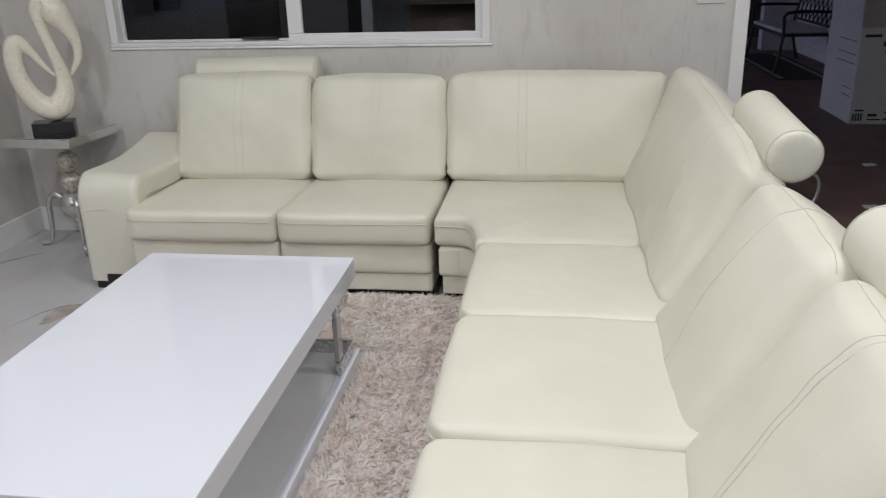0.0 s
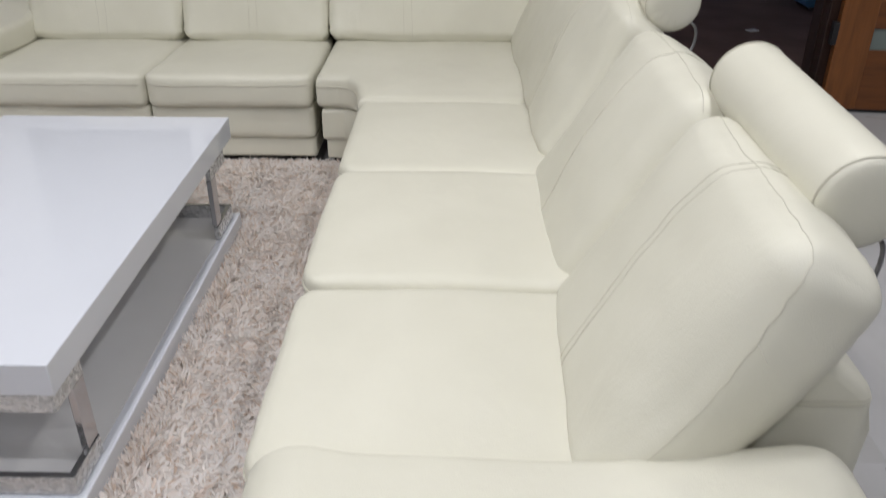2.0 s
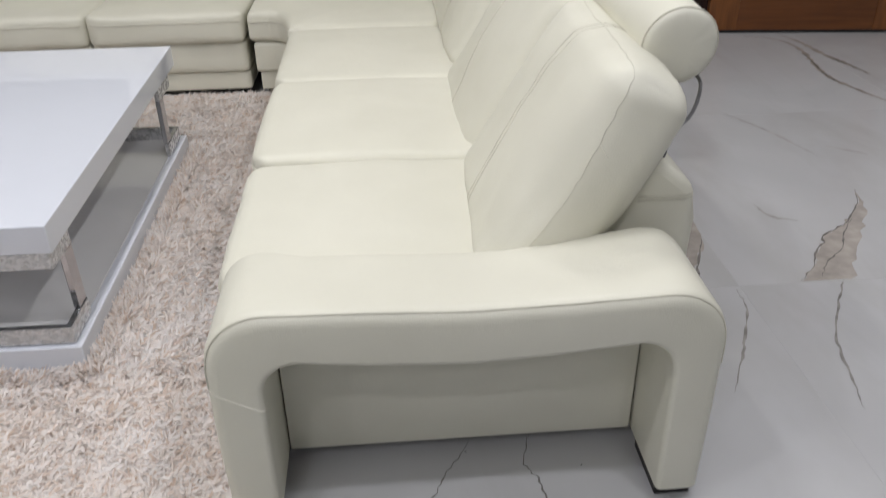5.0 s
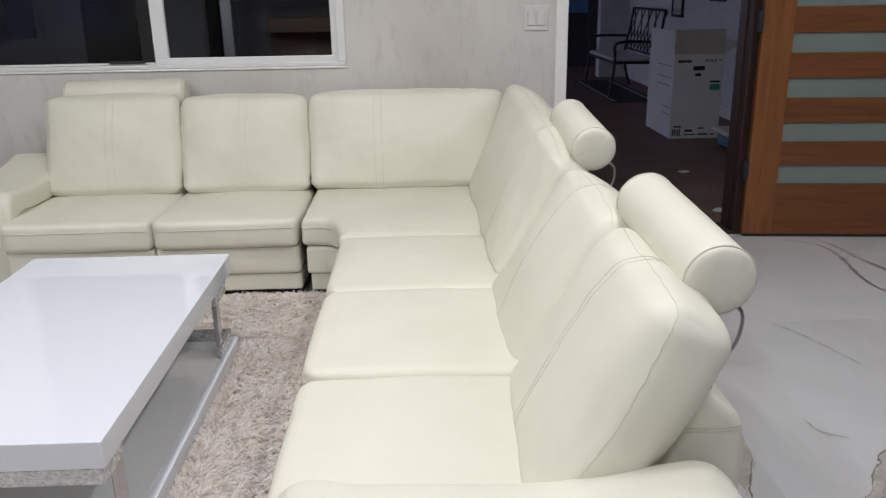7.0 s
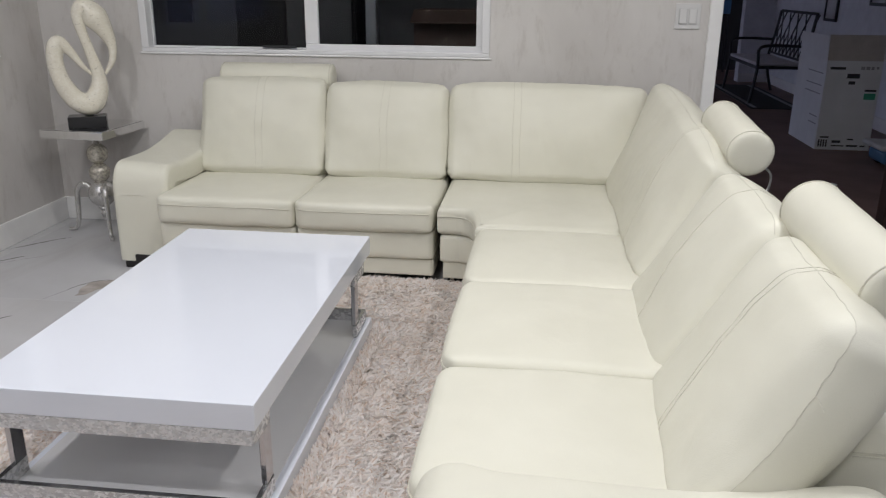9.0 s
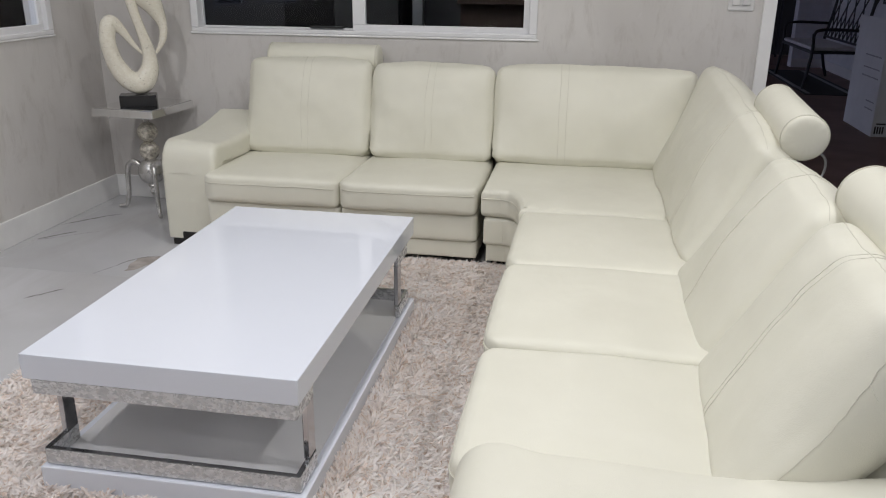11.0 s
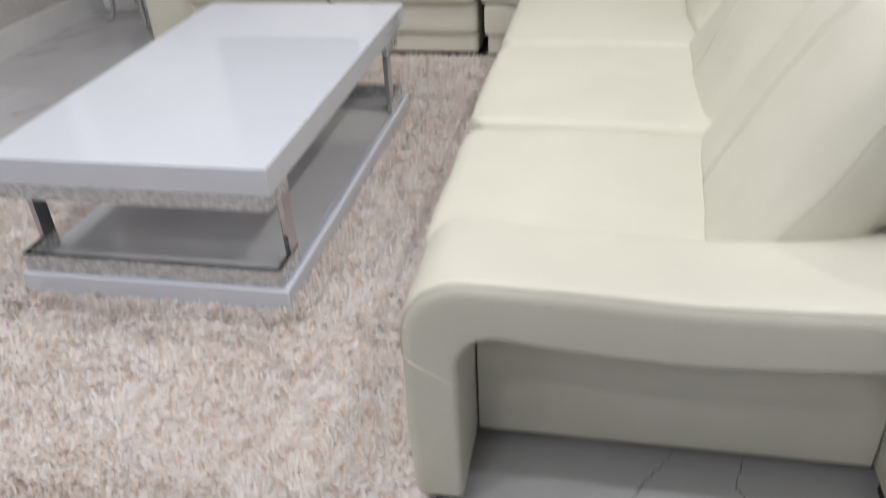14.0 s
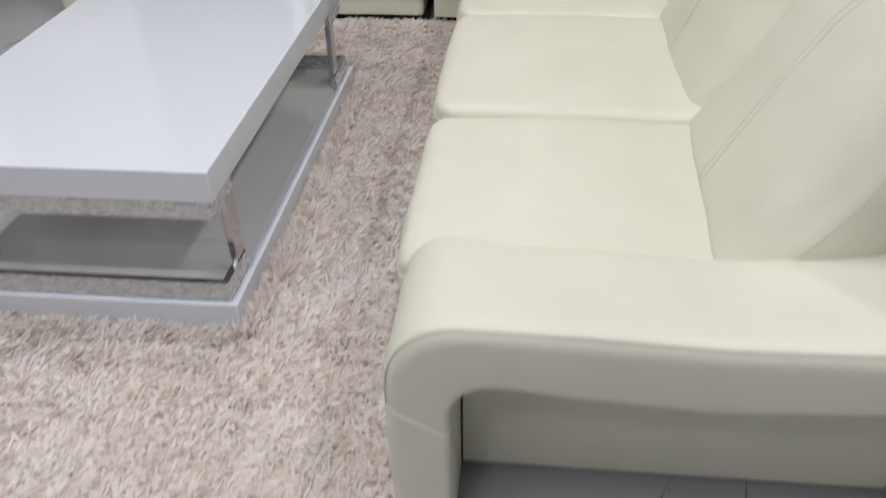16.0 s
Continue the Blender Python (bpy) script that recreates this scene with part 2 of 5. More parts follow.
def hammered():
    m = Nodes("hammered_chrome", (0.62, 0.60, 0.57), 0.26, 0.35)
    c = m.coords()
    cell = m.node("ShaderNodeTexVoronoi", {"Vector": c, "Scale": 95.0}, feature="SMOOTH_F1").outputs["Distance"]
    patch = m.noise(m.coords((1, 1, 1.6)), 55, 5, 0.65, 0.4)
    m.set("Base Color", m.ramp(patch, (0.3, (0.48, 0.485, 0.495)), (0.72, (0.66, 0.66, 0.67))))
    m.set("Roughness", m.ramp(patch, (0.35, (0.2,) * 3), (0.65, (0.34,) * 3)))
    m.bump(m.math("ADD", cell, m.noise(c, 26, 3)), 0.5, 0.004)
    return m.mat


def pearl():
    m = Nodes("pearl_mosaic", (0.75, 0.68, 0.55), 0.16)
    c = m.coords()
    v = m.node("ShaderNodeTexVoronoi", {"Vector": c, "Scale": 150.0})
    e = m.node("ShaderNodeTexVoronoi", {"Vector": c, "Scale": 150.0}, feature="DISTANCE_TO_EDGE").outputs["Distance"]
    tint = m.ramp(m.node("ShaderNodeSeparateColor", {0: v.outputs["Color"]}).outputs[0], (0.0, (0.755, 0.71, 0.59)), (0.35, (0.775, 0.73, 0.615)), (0.75, (0.80, 0.76, 0.65)), (1.0, (0.83, 0.795, 0.69)))
    dots = m.ramp(m.noise(c, 75, 2), (0.65, (0, 0, 0)), (0.69, (1, 1, 1)))
    joint = m.ramp(e, (0.0, (1, 1, 1)), (0.06, (0, 0, 0)))
    m.set("Base Color", m.mix(m.math("MULTIPLY", m.math("MAXIMUM", m.math("MULTIPLY", joint, 0.08), dots), 0.42), tint, (0.25, 0.21, 0.15)))
    m.set("Coat Weight", 1.0)
    m.set("Coat Roughness", 0.04)
    m.bump(e, 0.05, 0.002)
    return m.mat


def fibre():
    m = Nodes("shag_fibre", (0.6, 0.5, 0.42), 0.28, 0.0, 0.6)
    g = m.node("ShaderNodeNewGeometry").outputs["Random Per Island"]
    col = m.ramp(g, (0.0, (0.70, 0.565, 0.47)), (0.14, (0.92, 0.835, 0.775)), (0.30, (0.98, 0.935, 0.905)), (1.0, (0.995, 0.98, 0.975)))
    patch = m.noise(m.coords(), 4.5, 3)
    col = m.mix(m.ramp(patch, (0.35, (0.22,) * 3), (0.65, (0,) * 3)), col, (0.86, 0.75, 0.65))
    m.set("Base Color", col)
    m.set("Sheen Weight", 0.15)
    thin = m.node("ShaderNodeBsdfTranslucent", {"Color": col}).outputs[0]
    both = m.node("ShaderNodeMixShader", {0: 0.5, 1: m.out.outputs[0], 2: thin}).outputs[0]
    m.tree.links.new(both, m.tree.nodes["Material Output"].inputs["Surface"])
    return m.mat


def glass(name, color, rough, ior=1.45):
    m = Nodes(name, color, rough)
    m.set("Transmission Weight", 1.0)
    m.set("IOR", ior)
    return m.mat


def lamp_face():
    m = Nodes("lamp_diffuser", (1, 1, 1), 0.5)
    m.set("Emission Color", (1.0, 0.96, 0.9, 1))
    m.set("Emission Strength", 12.0)
    return m.mat


LEATHER = leather()
SEAM = plain("leather_seam", (0.60, 0.58, 0.49), 0.5, vary=0.1)
THREAD = plain("pale_thread", (0.80, 0.78, 0.68), 0.5, vary=0.06)
PLASTER = plaster()
MARBLE = marble()
GROUT = plain("grout", (0.50, 0.50, 0.505), 0.5)
VEIN = plain("marble_vein", (0.30, 0.285, 0.272), 0.16, vary=0.35, scale=25)
DARK_MIRROR = plain("dark_polished_steel", (0.26, 0.26, 0.265), 0.12, 0.9, vary=0.2)
VEIN_PATCH = plain("marble_vein_patch", (0.40, 0.365, 0.335), 0.2, vary=0.22, scale=14)
VEIN_FAINT = plain("marble_vein_faint", (0.42, 0.405, 0.395), 0.18, vary=0.2, scale=18)
VEIN_SPOT = plain("marble_spot", (0.05, 0.047, 0.045), 0.3)
VEIN_DARK = plain("marble_vein_dark", (0.19, 0.178, 0.17), 0.16, vary=0.4, scale=40)
LACQUER = plain("white_lacquer", (0.71, 0.735, 0.80), 0.03, vary=0.015, scale=2)
CHROME = plain("chrome", (0.50, 0.50, 0.52), 0.14, 1.0, vary=0.06)
HAMMER = hammered()
GREY_GLASS = plain("grey_back_painted_glass", (0.65, 0.645, 0.645), 0.05, vary=0.05, scale=2)
VINYL = plain("white_vinyl", (0.74, 0.74, 0.755), 0.35, vary=0.03)
CAULK = plain("white_caulk", (0.82, 0.82, 0.82), 0.22, vary=0.06, scale=14, bump=0.3, bump_scale=40)
SWITCH = plain("switch_plastic", (0.63, 0.625, 0.62), 0.4, vary=0.03)
KRAFT = plain("kraft_carton", (0.50, 0.46, 0.43), 0.75, vary=0.08)
PAINT = plain("white_trim_paint", (0.78, 0.775, 0.77), 0.4, vary=0.04)
CEILING = plain("ceiling_paint", (0.8, 0.79, 0.78), 0.8, vary=0.02, bump=0.1)
PANE = glass("window_glass", (0.85, 0.88, 0.9), 0.0, 1.25)
FROST = plain("frosted_glass", (0.16, 0.195, 0.185), 0.3, vary=0.06, scale=6)
DOOR_V = wood("door_wood_upright", (0.115, 0.040, 0.011), (0.245, 0.089, 0.024), (5, 5, 0.35))
DOOR_H = wood("door_wood_level", (0.092, 0.031, 0.009), (0.19, 0.066, 0.018), (0.35, 5, 5))
DARK_WOOD = wood("dark_frame_wood", (0.018, 0.009, 0.007), (0.045, 0.021, 0.015), (4, 4, 0.4), 0.45)
BLACK = plain("black_metal", (0.025, 0.025, 0.028), 0.45, 0.4)
BLACK_GLOSS = plain("black_plinth", (0.02, 0.02, 0.022), 0.18)
# for the feet, and for the strip that paints shade under the arm panel
FOOT_AND_GAP = plain("dark_foot_and_gap", (0.014, 0.012, 0.012), 0.5)
PEARL = pearl()
FIBRE = fibre()
BACKING = plain("rug_backing", (0.94, 0.87, 0.81), 0.9, vary=0.15)
MOSAIC = plain("silver_mosaic", (0.60, 0.565, 0.49), 0.2, 0.6, vary=0.5, scale=90, bump=0.5, bump_scale=110)
MIRROR = plain("mirror_glass", (0.84, 0.84, 0.835), 0.035, 1.0, vary=0.02)
SILVER = plain("aged_silver", (0.60, 0.59, 0.575), 0.25, 0.75, vary=0.15, scale=30)
STUCCO = plain("white_stucco", (0.7, 0.71, 0.74), 0.85, vary=0.06, bump=0.4, bump_scale=60)
DECK = plain("dark_red_concrete", (0.20, 0.125, 0.108), 0.6, vary=0.25, scale=3)
CARD_WHITE = plain("white_carton", (0.72, 0.73, 0.75), 0.65, vary=0.03)
# cardboard brown lowered almost to black, so the box sinks into night shade
CARD_NIGHT = plain("night_darkened_brown_carton", (0.045, 0.026, 0.018), 0.8, vary=0.1)
PRINT_GREY = plain("grey_print", (0.34, 0.34, 0.36), 0.6)
# wall grey lowered so the night darkness sits in the colour
NIGHT_GREY = plain("night_darkened_grey", (0.047, 0.047, 0.049), 0.8)
# near-black that puts the darkness inside the openings into the colour
SHADE_BLACK = plain("opening_darkness", (0.004, 0.004, 0.005), 0.95, spec=0.05)
PRINT = plain("black_print", (0.03, 0.03, 0.035), 0.6)
GREEN = plain("green_sticker", (0.05, 0.32, 0.2), 0.5)
CLOTH = plain("pale_cloth", (0.62, 0.62, 0.62), 0.9, vary=0.06, bump=0.2)
BLUE = plain("blue_plastic", (0.05, 0.16, 0.3), 0.45)
RUBBER = plain("dark_rubber", (0.03, 0.03, 0.03), 0.7)
RED = plain("red_mark", (0.5, 0.03, 0.02), 0.5)
# timber taken down to near black, the night shade put into its colour
NIGHT_WOOD = wood("night_darkened_wood", (0.008, 0.007, 0.007), (0.02, 0.017, 0.016), (4, 4, 0.4), 0.7)
DARK_PAINT = plain("dark_wall_paint", (0.03, 0.03, 0.033), 0.7, vary=0.1, scale=2, bump=0.1)
STEEL = plain("grey_rod", (0.3, 0.3, 0.31), 0.3, 0.8)
LAMP = lamp_face()

# ---- room shell ----
WY = 3.085          # inner face of the wall with the window and the doorway
LX, RX, BY = -2.44, 5.2, -4.4
T = 0.14


def wall_with_openings(name, length, height, openings, label, mat=None):
    """A wall along local x from 0, its inner face at y = 0, with rectangular openings (x0, x1, z0, z1)."""
    xs = sorted({0, length, *[o[0] for o in openings], *[o[1] for o in openings]})
    zs = sorted({0, height, *[o[2] for o in openings], *[o[3] for o in openings]})
    bm = bmesh.new()
    hole = lambda x, z: any(o[0] < x < o[1] and o[2] < z < o[3] for o in openings)
    for y in (0, T):
        grid = {(x, z): bm.verts.new((x, y, z)) for x in xs for z in zs}
        for i in range(len(xs) - 1):
            for j in range(len(zs) - 1):
                if not hole((xs[i] + xs[i + 1]) / 2, (zs[j] + zs[j + 1]) / 2):
                    bm.faces.new([grid[p] for p in ((xs[i], zs[j]), (xs[i + 1], zs[j]), (xs[i + 1], zs[j + 1]), (xs[i], zs[j + 1]))])
    edges = [e for e in bm.edges if len(e.link_faces) == 1 and e.verts[0].co.y < T / 2]
    other = {(round(v.co.x, 4), round(v.co.z, 4)): v for v in bm.verts if v.co.y > T / 2}
    for e in edges:
        a, b = e.verts
        bm.faces.new((a, b, other[round(b.co.x, 4), round(b.co.z, 4)], other[round(a.co.x, 4), round(a.co.z, 4)]))
    bmesh.ops.delete(bm, geom=[v for v in bm.verts if not v.link_faces], context="VERTS")
    return setting(part(name, bm, mat or PLASTER), label, "wall")


WIN = (-1.880, -0.064, 0.936, 2.05)
DOOR = (1.045, 1.972, 0.0, 2.12)
w = wall_with_openings("wall_north", RX - LX + 2 * T, CEIL, [(WIN[0] - LX + T, WIN[1] - LX + T, WIN[2], WIN[3]), (DOOR[0] - LX + T, DOOR[1] - LX + T, -0.001, DOOR[3])], "grey trowelled plaster wall with a window and doorway")
w.matrix_basis = pose(LX - T, WY, 0)
LWIN = (-0.75, 2.70, 0.936, 2.05)
w = wall_with_openings("wall_west", WY - BY, CEIL, [(LWIN[0] - BY, LWIN[1] - BY, LWIN[2], LWIN[3])], "grey trowelled plaster wall with a second window")
w.matrix_basis = Matrix.Translation((LX, BY, 0)) @ Matrix.Rotation(radians(90), 4, "Z")
w = wall_with_openings("wall_south", RX - LX + 2 * T, CEIL, [], "dark grey painted wall behind the seating", DARK_PAINT)
w.matrix_basis = pose(LX - T, BY - T, 0)
w = wall_with_openings("wall_east", WY - BY, CEIL, [], "grey trowelled plaster wall of the open room")
w.matrix_basis = Matrix.Translation((RX + T, BY, 0)) @ Matrix.Rotation(radians(90), 4, "Z")
setting(part("ceiling", cube(LX - T, RX + T, BY - T, WY + T, CEIL, CEIL + 0.1), CEILING), "flat white painted ceiling with downlights", "ceiling")


def downlight(x, y, k):
    t = thing("ceiling_light", "round white recessed ceiling downlight, switched on", "ceiling light", "downlights", (x, y, CEIL))
    part("trim_ring", lathe([(0.062, -0.001), (0.062, -0.010), (0.085, -0.010), (0.092, -0.001)], 32), PAINT, t)
    part("diffuser", lathe([(0.060, -0.006), (0.060, -0.002)], 32), LAMP, t)
    data = bpy.data.lights.new("downlight", "AREA")
    data.shape, data.size, data.energy, data.color = "DISK", 0.11, LAMP_POWER * k, (1.0, 0.99, 0.985) if y > 0.8 else (0.985, 0.992, 1.045)
    ob = new("downlight", data)
    ob.matrix_basis = pose(x, y, CEIL - 0.014)
    ob.parent = None
    return t


for x, y, k in LAMPS:
    downlight(x, y, k)


# ---- skirting and trims ----
def skirting(name, pts, label):
    bm = bmesh.new()
    for (x0, y0), (x1, y1) in pts:
        block(bm, x0, x1, y0, y1, 0.0, 0.125, 0.003)
    return setting(part(name, bm, PAINT), label, "baseboard")


skirting("baseboard_north", [((LX + 0.015, WY - 0.014), (DOOR[0] - 0.062, WY)), ((2.04, WY - 0.014), (RX, WY))], "white painted baseboard along the window wall")
skirting("baseboard_west", [((LX, BY), (LX + 0.014, WY))], "white painted baseboard along the left wall")


def sliding_window(name, x0, x1, z0, z1, label):
    """A white sliding window, in local x along the wall and z up, its room side at y = 0."""
    t = setting(new(name), label, "window")
    bm = bmesh.new()
    k, b = 0.036, 0.017
    for a in ((x0 - 0.004, x1 + 0.004, z0 - 0.004, z0 + b), (x0 - 0.004, x1 + 0.004, z1 - k, z1 + 0.004), (x0 - 0.004, x0 + k, z0 + b, z1 - k), (x1 - k, x1 + 0.004, z0 + b, z1 - k)):
        block(bm, a[0], a[1], -0.010, 0.085, a[2], a[3], 0.004)
    part("window_frame", bm, VINYL, t)
    part("window_sill", cube(x0 - 0.014, x1 + 0.014, -0.009, 0.0, z0 - 0.015, z0 - 0.004, 0.004), CAULK, t, "white caulk bead below the frame")
    mid = (x0 + x1) / 2
    for a, c, y, rail, sa, sb in ((x0 + k, mid + 0.012, 0.045, 0.008, 0.006, 0.034), (mid - 0.034, x1 - k, 0.016, 0.03, 0.068, 0.030)):
        s = bmesh.new()
        for q in ((a, c, z0 + b - 0.004, z0 + b + rail), (a, c, z1 - k - 0.03, z1 - k), (a, a + sa, z0 + b + rail, z1 - k - 0.03), (c - sb, c, z0 + b + rail, z1 - k - 0.03)):
            block(s, q[0], q[1], y, y + 0.026, q[2], q[3], 0.003)
        sash = part("sash", s, VINYL, t)
        pane = part("pane", cube(a + sa - 0.004, c - sb + 0.004, y + 0.010, y + 0.015, z0 + b + rail - 0.004, z1 - k - 0.026), PANE, sash)
        pane.visible_shadow = False
    part("latch", cube(mid - 0.27, mid - 0.09, 0.028, 0.046, z0 + b + 0.006, z0 + b + 0.018, 0.003), BLACK, t, "small black sash latch")
    return t


win = sliding_window("window_1", WIN[0], WIN[1], WIN[2], WIN[3], "white vinyl sliding window, black with night outside")
win.matrix_basis = pose(0, WY, 0)
win = sliding_window("window_2", LWIN[0], LWIN[1], LWIN[2], LWIN[3], "white vinyl window in the left wall at night")
win.matrix_basis = Matrix.Translation((LX, 0, 0)) @ Matrix.Rotation(radians(90), 4, "Z")

bm = cube(DOOR[0] - 0.06, DOOR[0], WY - 0.018, WY + T + 0.01, 0, DOOR[3] + 0.06, 0.004)
block(bm, DOOR[0], DOOR[1], WY - 0.018, WY + T + 0.01, DOOR[3], DOOR[3] + 0.06, 0.004)
setting(part("door_trim", bm, PAINT), "white painted casing of the entrance doorway", "trim")
bm = cube(DOOR[1] - 0.003, DOOR[1] + 0.058, WY - 0.012, WY + T + 0.02, 0, DOOR[3] + 0.06, 0.004)
block(bm, DOOR[1] - 0.010, DOOR[1] - 0.003, WY + 0.05, WY + T, 0, DOOR[3], 0.002)
setting(part("door_jamb", bm, DARK_WOOD), "dark brown stained wooden door jamb", "trim")
setting(part("door_threshold", cube(DOOR[0], DOOR[1], WY - 0.01, WY + T + 0.03, -0.004, 0.016, 0.004), RUBBER), "dark low metal door threshold", "trim")


def light_switch(x, z):
    t = thing("light_switch", "white double rocker light switch on plaster wall", "light switch", "", (x, WY, z))
    part("plate", cube(-0.059, 0.059, -0.007, 0, -0.059, 0.059, 0.003), SWITCH, t)
    for s in (-0.023, 0.023):
        part("frame", cube(s - 0.019, s + 0.019, -0.0085, -0.007, -0.036, 0.036, 0.0005), GROUT, t)
        bm = cube(s - 0.0165, s + 0.0165, -0.013, -0.0085, -0.0335, 0.0335, 0.0015)
        bmesh.ops.rotate(bm, verts=bm.verts, cent=(s, -0.0085, 0), matrix=Matrix.Rotation(radians(-2), 3, "X"))
        part("rocker", bm, SWITCH, t)


light_switch(0.886, 1.143)


# ---- the sectional sofa ----
def seam(points, parent, r=0.0016, name="seam"):
    return part(name, tube(points, r, 5), SEAM, parent)


def moved(bm, m):
    bmesh.ops.transform(bm, matrix=m, verts=bm.verts)
    return bm


def cushion(parent, name, l, w, h, r, puff, m, seed=0.0, dent=0.003, bend=None, step=0.028):
    """One upholstered cushion under parent, with the function that gives places on it."""
    f = pillow(l, w, h, r, puff, dent, seed, bend)
    ob = part(name, moved(skin(f, l, w, h, step), m), LEATHER, parent, angle=80)

    def on(u, v, q, lift=0.0004):
        p = f(u, v, q)
        e = 0.01
        n = Vector((u if abs(u) > 0.99 else 0, v if abs(v) > 0.99 else 0, q if abs(q) > 0.99 else 0))
        return m @ (p + n.normalized() * lift if n.length else p)

    return ob, on


def seat_cushion(parent, x0, x1, y0, y1, top, seed, front):
    """A seat pad; front: the side, '-x' or '-y', that carries the welt."""
    l, w, h = x1 - x0, y1 - y0, 0.125
    m = Matrix.Translation(((x0 + x1) / 2, (y0 + y1) / 2, top - h / 2))

    def bend(p):
        a, b, la, lb = (p.x, p.y, l, w) if front == "-x" else (p.y, p.x, w, l)
        k, f = max(0.0, (abs(b) / (lb / 2) - 0.80) / 0.20), max(0.0, min(1.0, (-a / (la / 2) - 0.6) / 0.4))
        pull = 0.030 * k * k * f
        z = p.z - 0.005 * max(0.0, min(1.0, (a / (la / 2) - 0.1) / 0.5)) * (p.z > 0)
        return Vector((p.x + pull, p.y, z)) if front == "-x" else Vector((p.x, p.y + pull * 0.6, z))

    ob, on = cushion(parent, "seat_cushion", l, w, h, 0.024, (0.008, 0.003, 0.012), m, seed, 0.004, bend)
    s = [i / 24 for i in range(-23, 24)]
    if front == "-x":
        seam([on(-1, v, 0.42) for v in s], ob, 0.0022, "welt")
        seam([on(u, -1, 0.42) for u in [i / 24 for i in range(-23, 12)]], ob, 0.0018, "welt")
    else:
        seam([on(u, -1, 0.42) for u in s], ob, 0.0022, "welt")
    return ob


def back_cushion(parent, width, thick, height, at, lean, rz, seed, seams=(), ends=(), puff=0.028, top_line=False, edge=0.05, taper=0.0, gap=0.034, pinch=(0.009, 0.009), twist=0.0, stitch=0.0007, sink=0.03, welt=-0.5, roll=(0.014, 0.014), crown=-0.76, crumple=1.0):
    """A leaning back pad: at is the middle of its lower front edge, lean is from upright; seams: places across it of the double stitching."""
    height += sink
    m = Matrix.Translation(at) @ Matrix.Rotation(radians(rz), 4, "Z") @ Matrix.Rotation(radians(-lean), 4, "X") @ Matrix.Translation((0, thick / 2, height / 2 - sink))

    def squeeze(p):
        """Narrower and lower towards the ends, where the cover is drawn in."""
        u, q = p.x / (width / 2), p.z / (height / 2)
        k = max(0.0, (abs(u) - 0.70) / 0.30) ** 2
        c = pinch[0] if u < 0 else pinch[1]
        front = max(0.0, -p.y / (thick / 2))
        low = max(0.0, min(1.0, q + 1))
        drawn = (roll[0] if u < 0 else roll[1]) * front * low * (1 - 0.8 * max(0.0, q)) * max(0.0, (abs(u) - 0.55) / 0.45) ** 2.2
        drawn += puff * p.y / (thick / 2) * max(0.0, 1 - abs(u) ** 3.2) * max(0.0, 1 - abs(q) ** 3.2) * (0.25 + 0.75 * low)
        z = p.z - c * k * max(0.0, q) ** 2 + 0.5 * c * k * max(0.0, -q) ** 2
        y = p.y * (1 - 8 * c * k * (front > 0 and low or 1.0)) + drawn - twist * max(0.0, -u) ** 1.5 * (q + 1) / 2
        z = (z + height / 2) * (1 - taper * (p.x / width + 0.5)) - height / 2
        r = 0.0034 * crumple * math.exp(-(((abs(u) - 0.98) / 0.07) ** 2)) * noise.noise((q * 13, u * 3 + seed, p.y * 9))
        g = 0.0022 * crumple * math.exp(-(((abs(q) - 0.98) / 0.08) ** 2)) * noise.noise((u * width * 22, q * 3 + seed, p.y * 9))
        g += 0.0016 * math.exp(-(((q - 0.88) / 0.16) ** 2)) * noise.noise((u * width * 26, p.y * 14, q * 5 + seed))
        return Vector((p.x + (r if u > 0 else -r), y + 0.8 * r + 0.8 * g, z + (g if q > 0 else -g)))

    ob, on = cushion(parent, "back_cushion", width, thick, height, edge, (0.012, 0.0, 0.014), m, seed, 0.008, squeeze, 0.014)
    for c in seams:
        for d in (-gap / 2, gap / 2):
            u = c + d / (width / 2)
            seam([on(u, -1, q / 20) for q in range(-19, 20)] + [on(u, v / 6, 1) for v in range(-5, 1)], ob, stitch)
    if top_line:
        seam([on(u / 30, crown, 1) for u in range(-30, 31)], ob, 0.0008)
    for e in ends:
        side = lambda q: welt + (crown - welt) * max(0.0, (q + 1) / 2)
        seam([on(e, side(q / 30), q / 30) for q in range(4, 31)], ob, 0.0010)
        seam([on(e, side(q / 30), q / 30) for q in range(-27, 5)], ob, 0.0007)
        if top_line:
            thread = [on(e, side(0.44) + 0.42 * k, 0.44 - 0.06 * k, 0.0006) for k in (0.0, 0.35, 0.7, 1.0)]
            seam(thread, ob, 0.0009, "thread_tail").data.materials[0] = THREAD
    return ob, on


ARM_L, ARM_W = 0.862, 0.25


def resample(pts, n):
    """n points evenly along a drawn line."""
    q = [Vector((x, z)) for x, z in pts]
    d = [0.0]
    for a, b in zip(q, q[1:]):
        d.append(d[-1] + (b - a).length)
    out = []
    for k in range(n):
        t, i = d[-1] * k / (n - 1), 0
        while i < len(q) - 2 and d[i + 1] < t:
            i += 1
        out.append(q[i].lerp(q[i + 1], min(1, (t - d[i]) / max(1e-9, d[i + 1] - d[i]))))
    return out


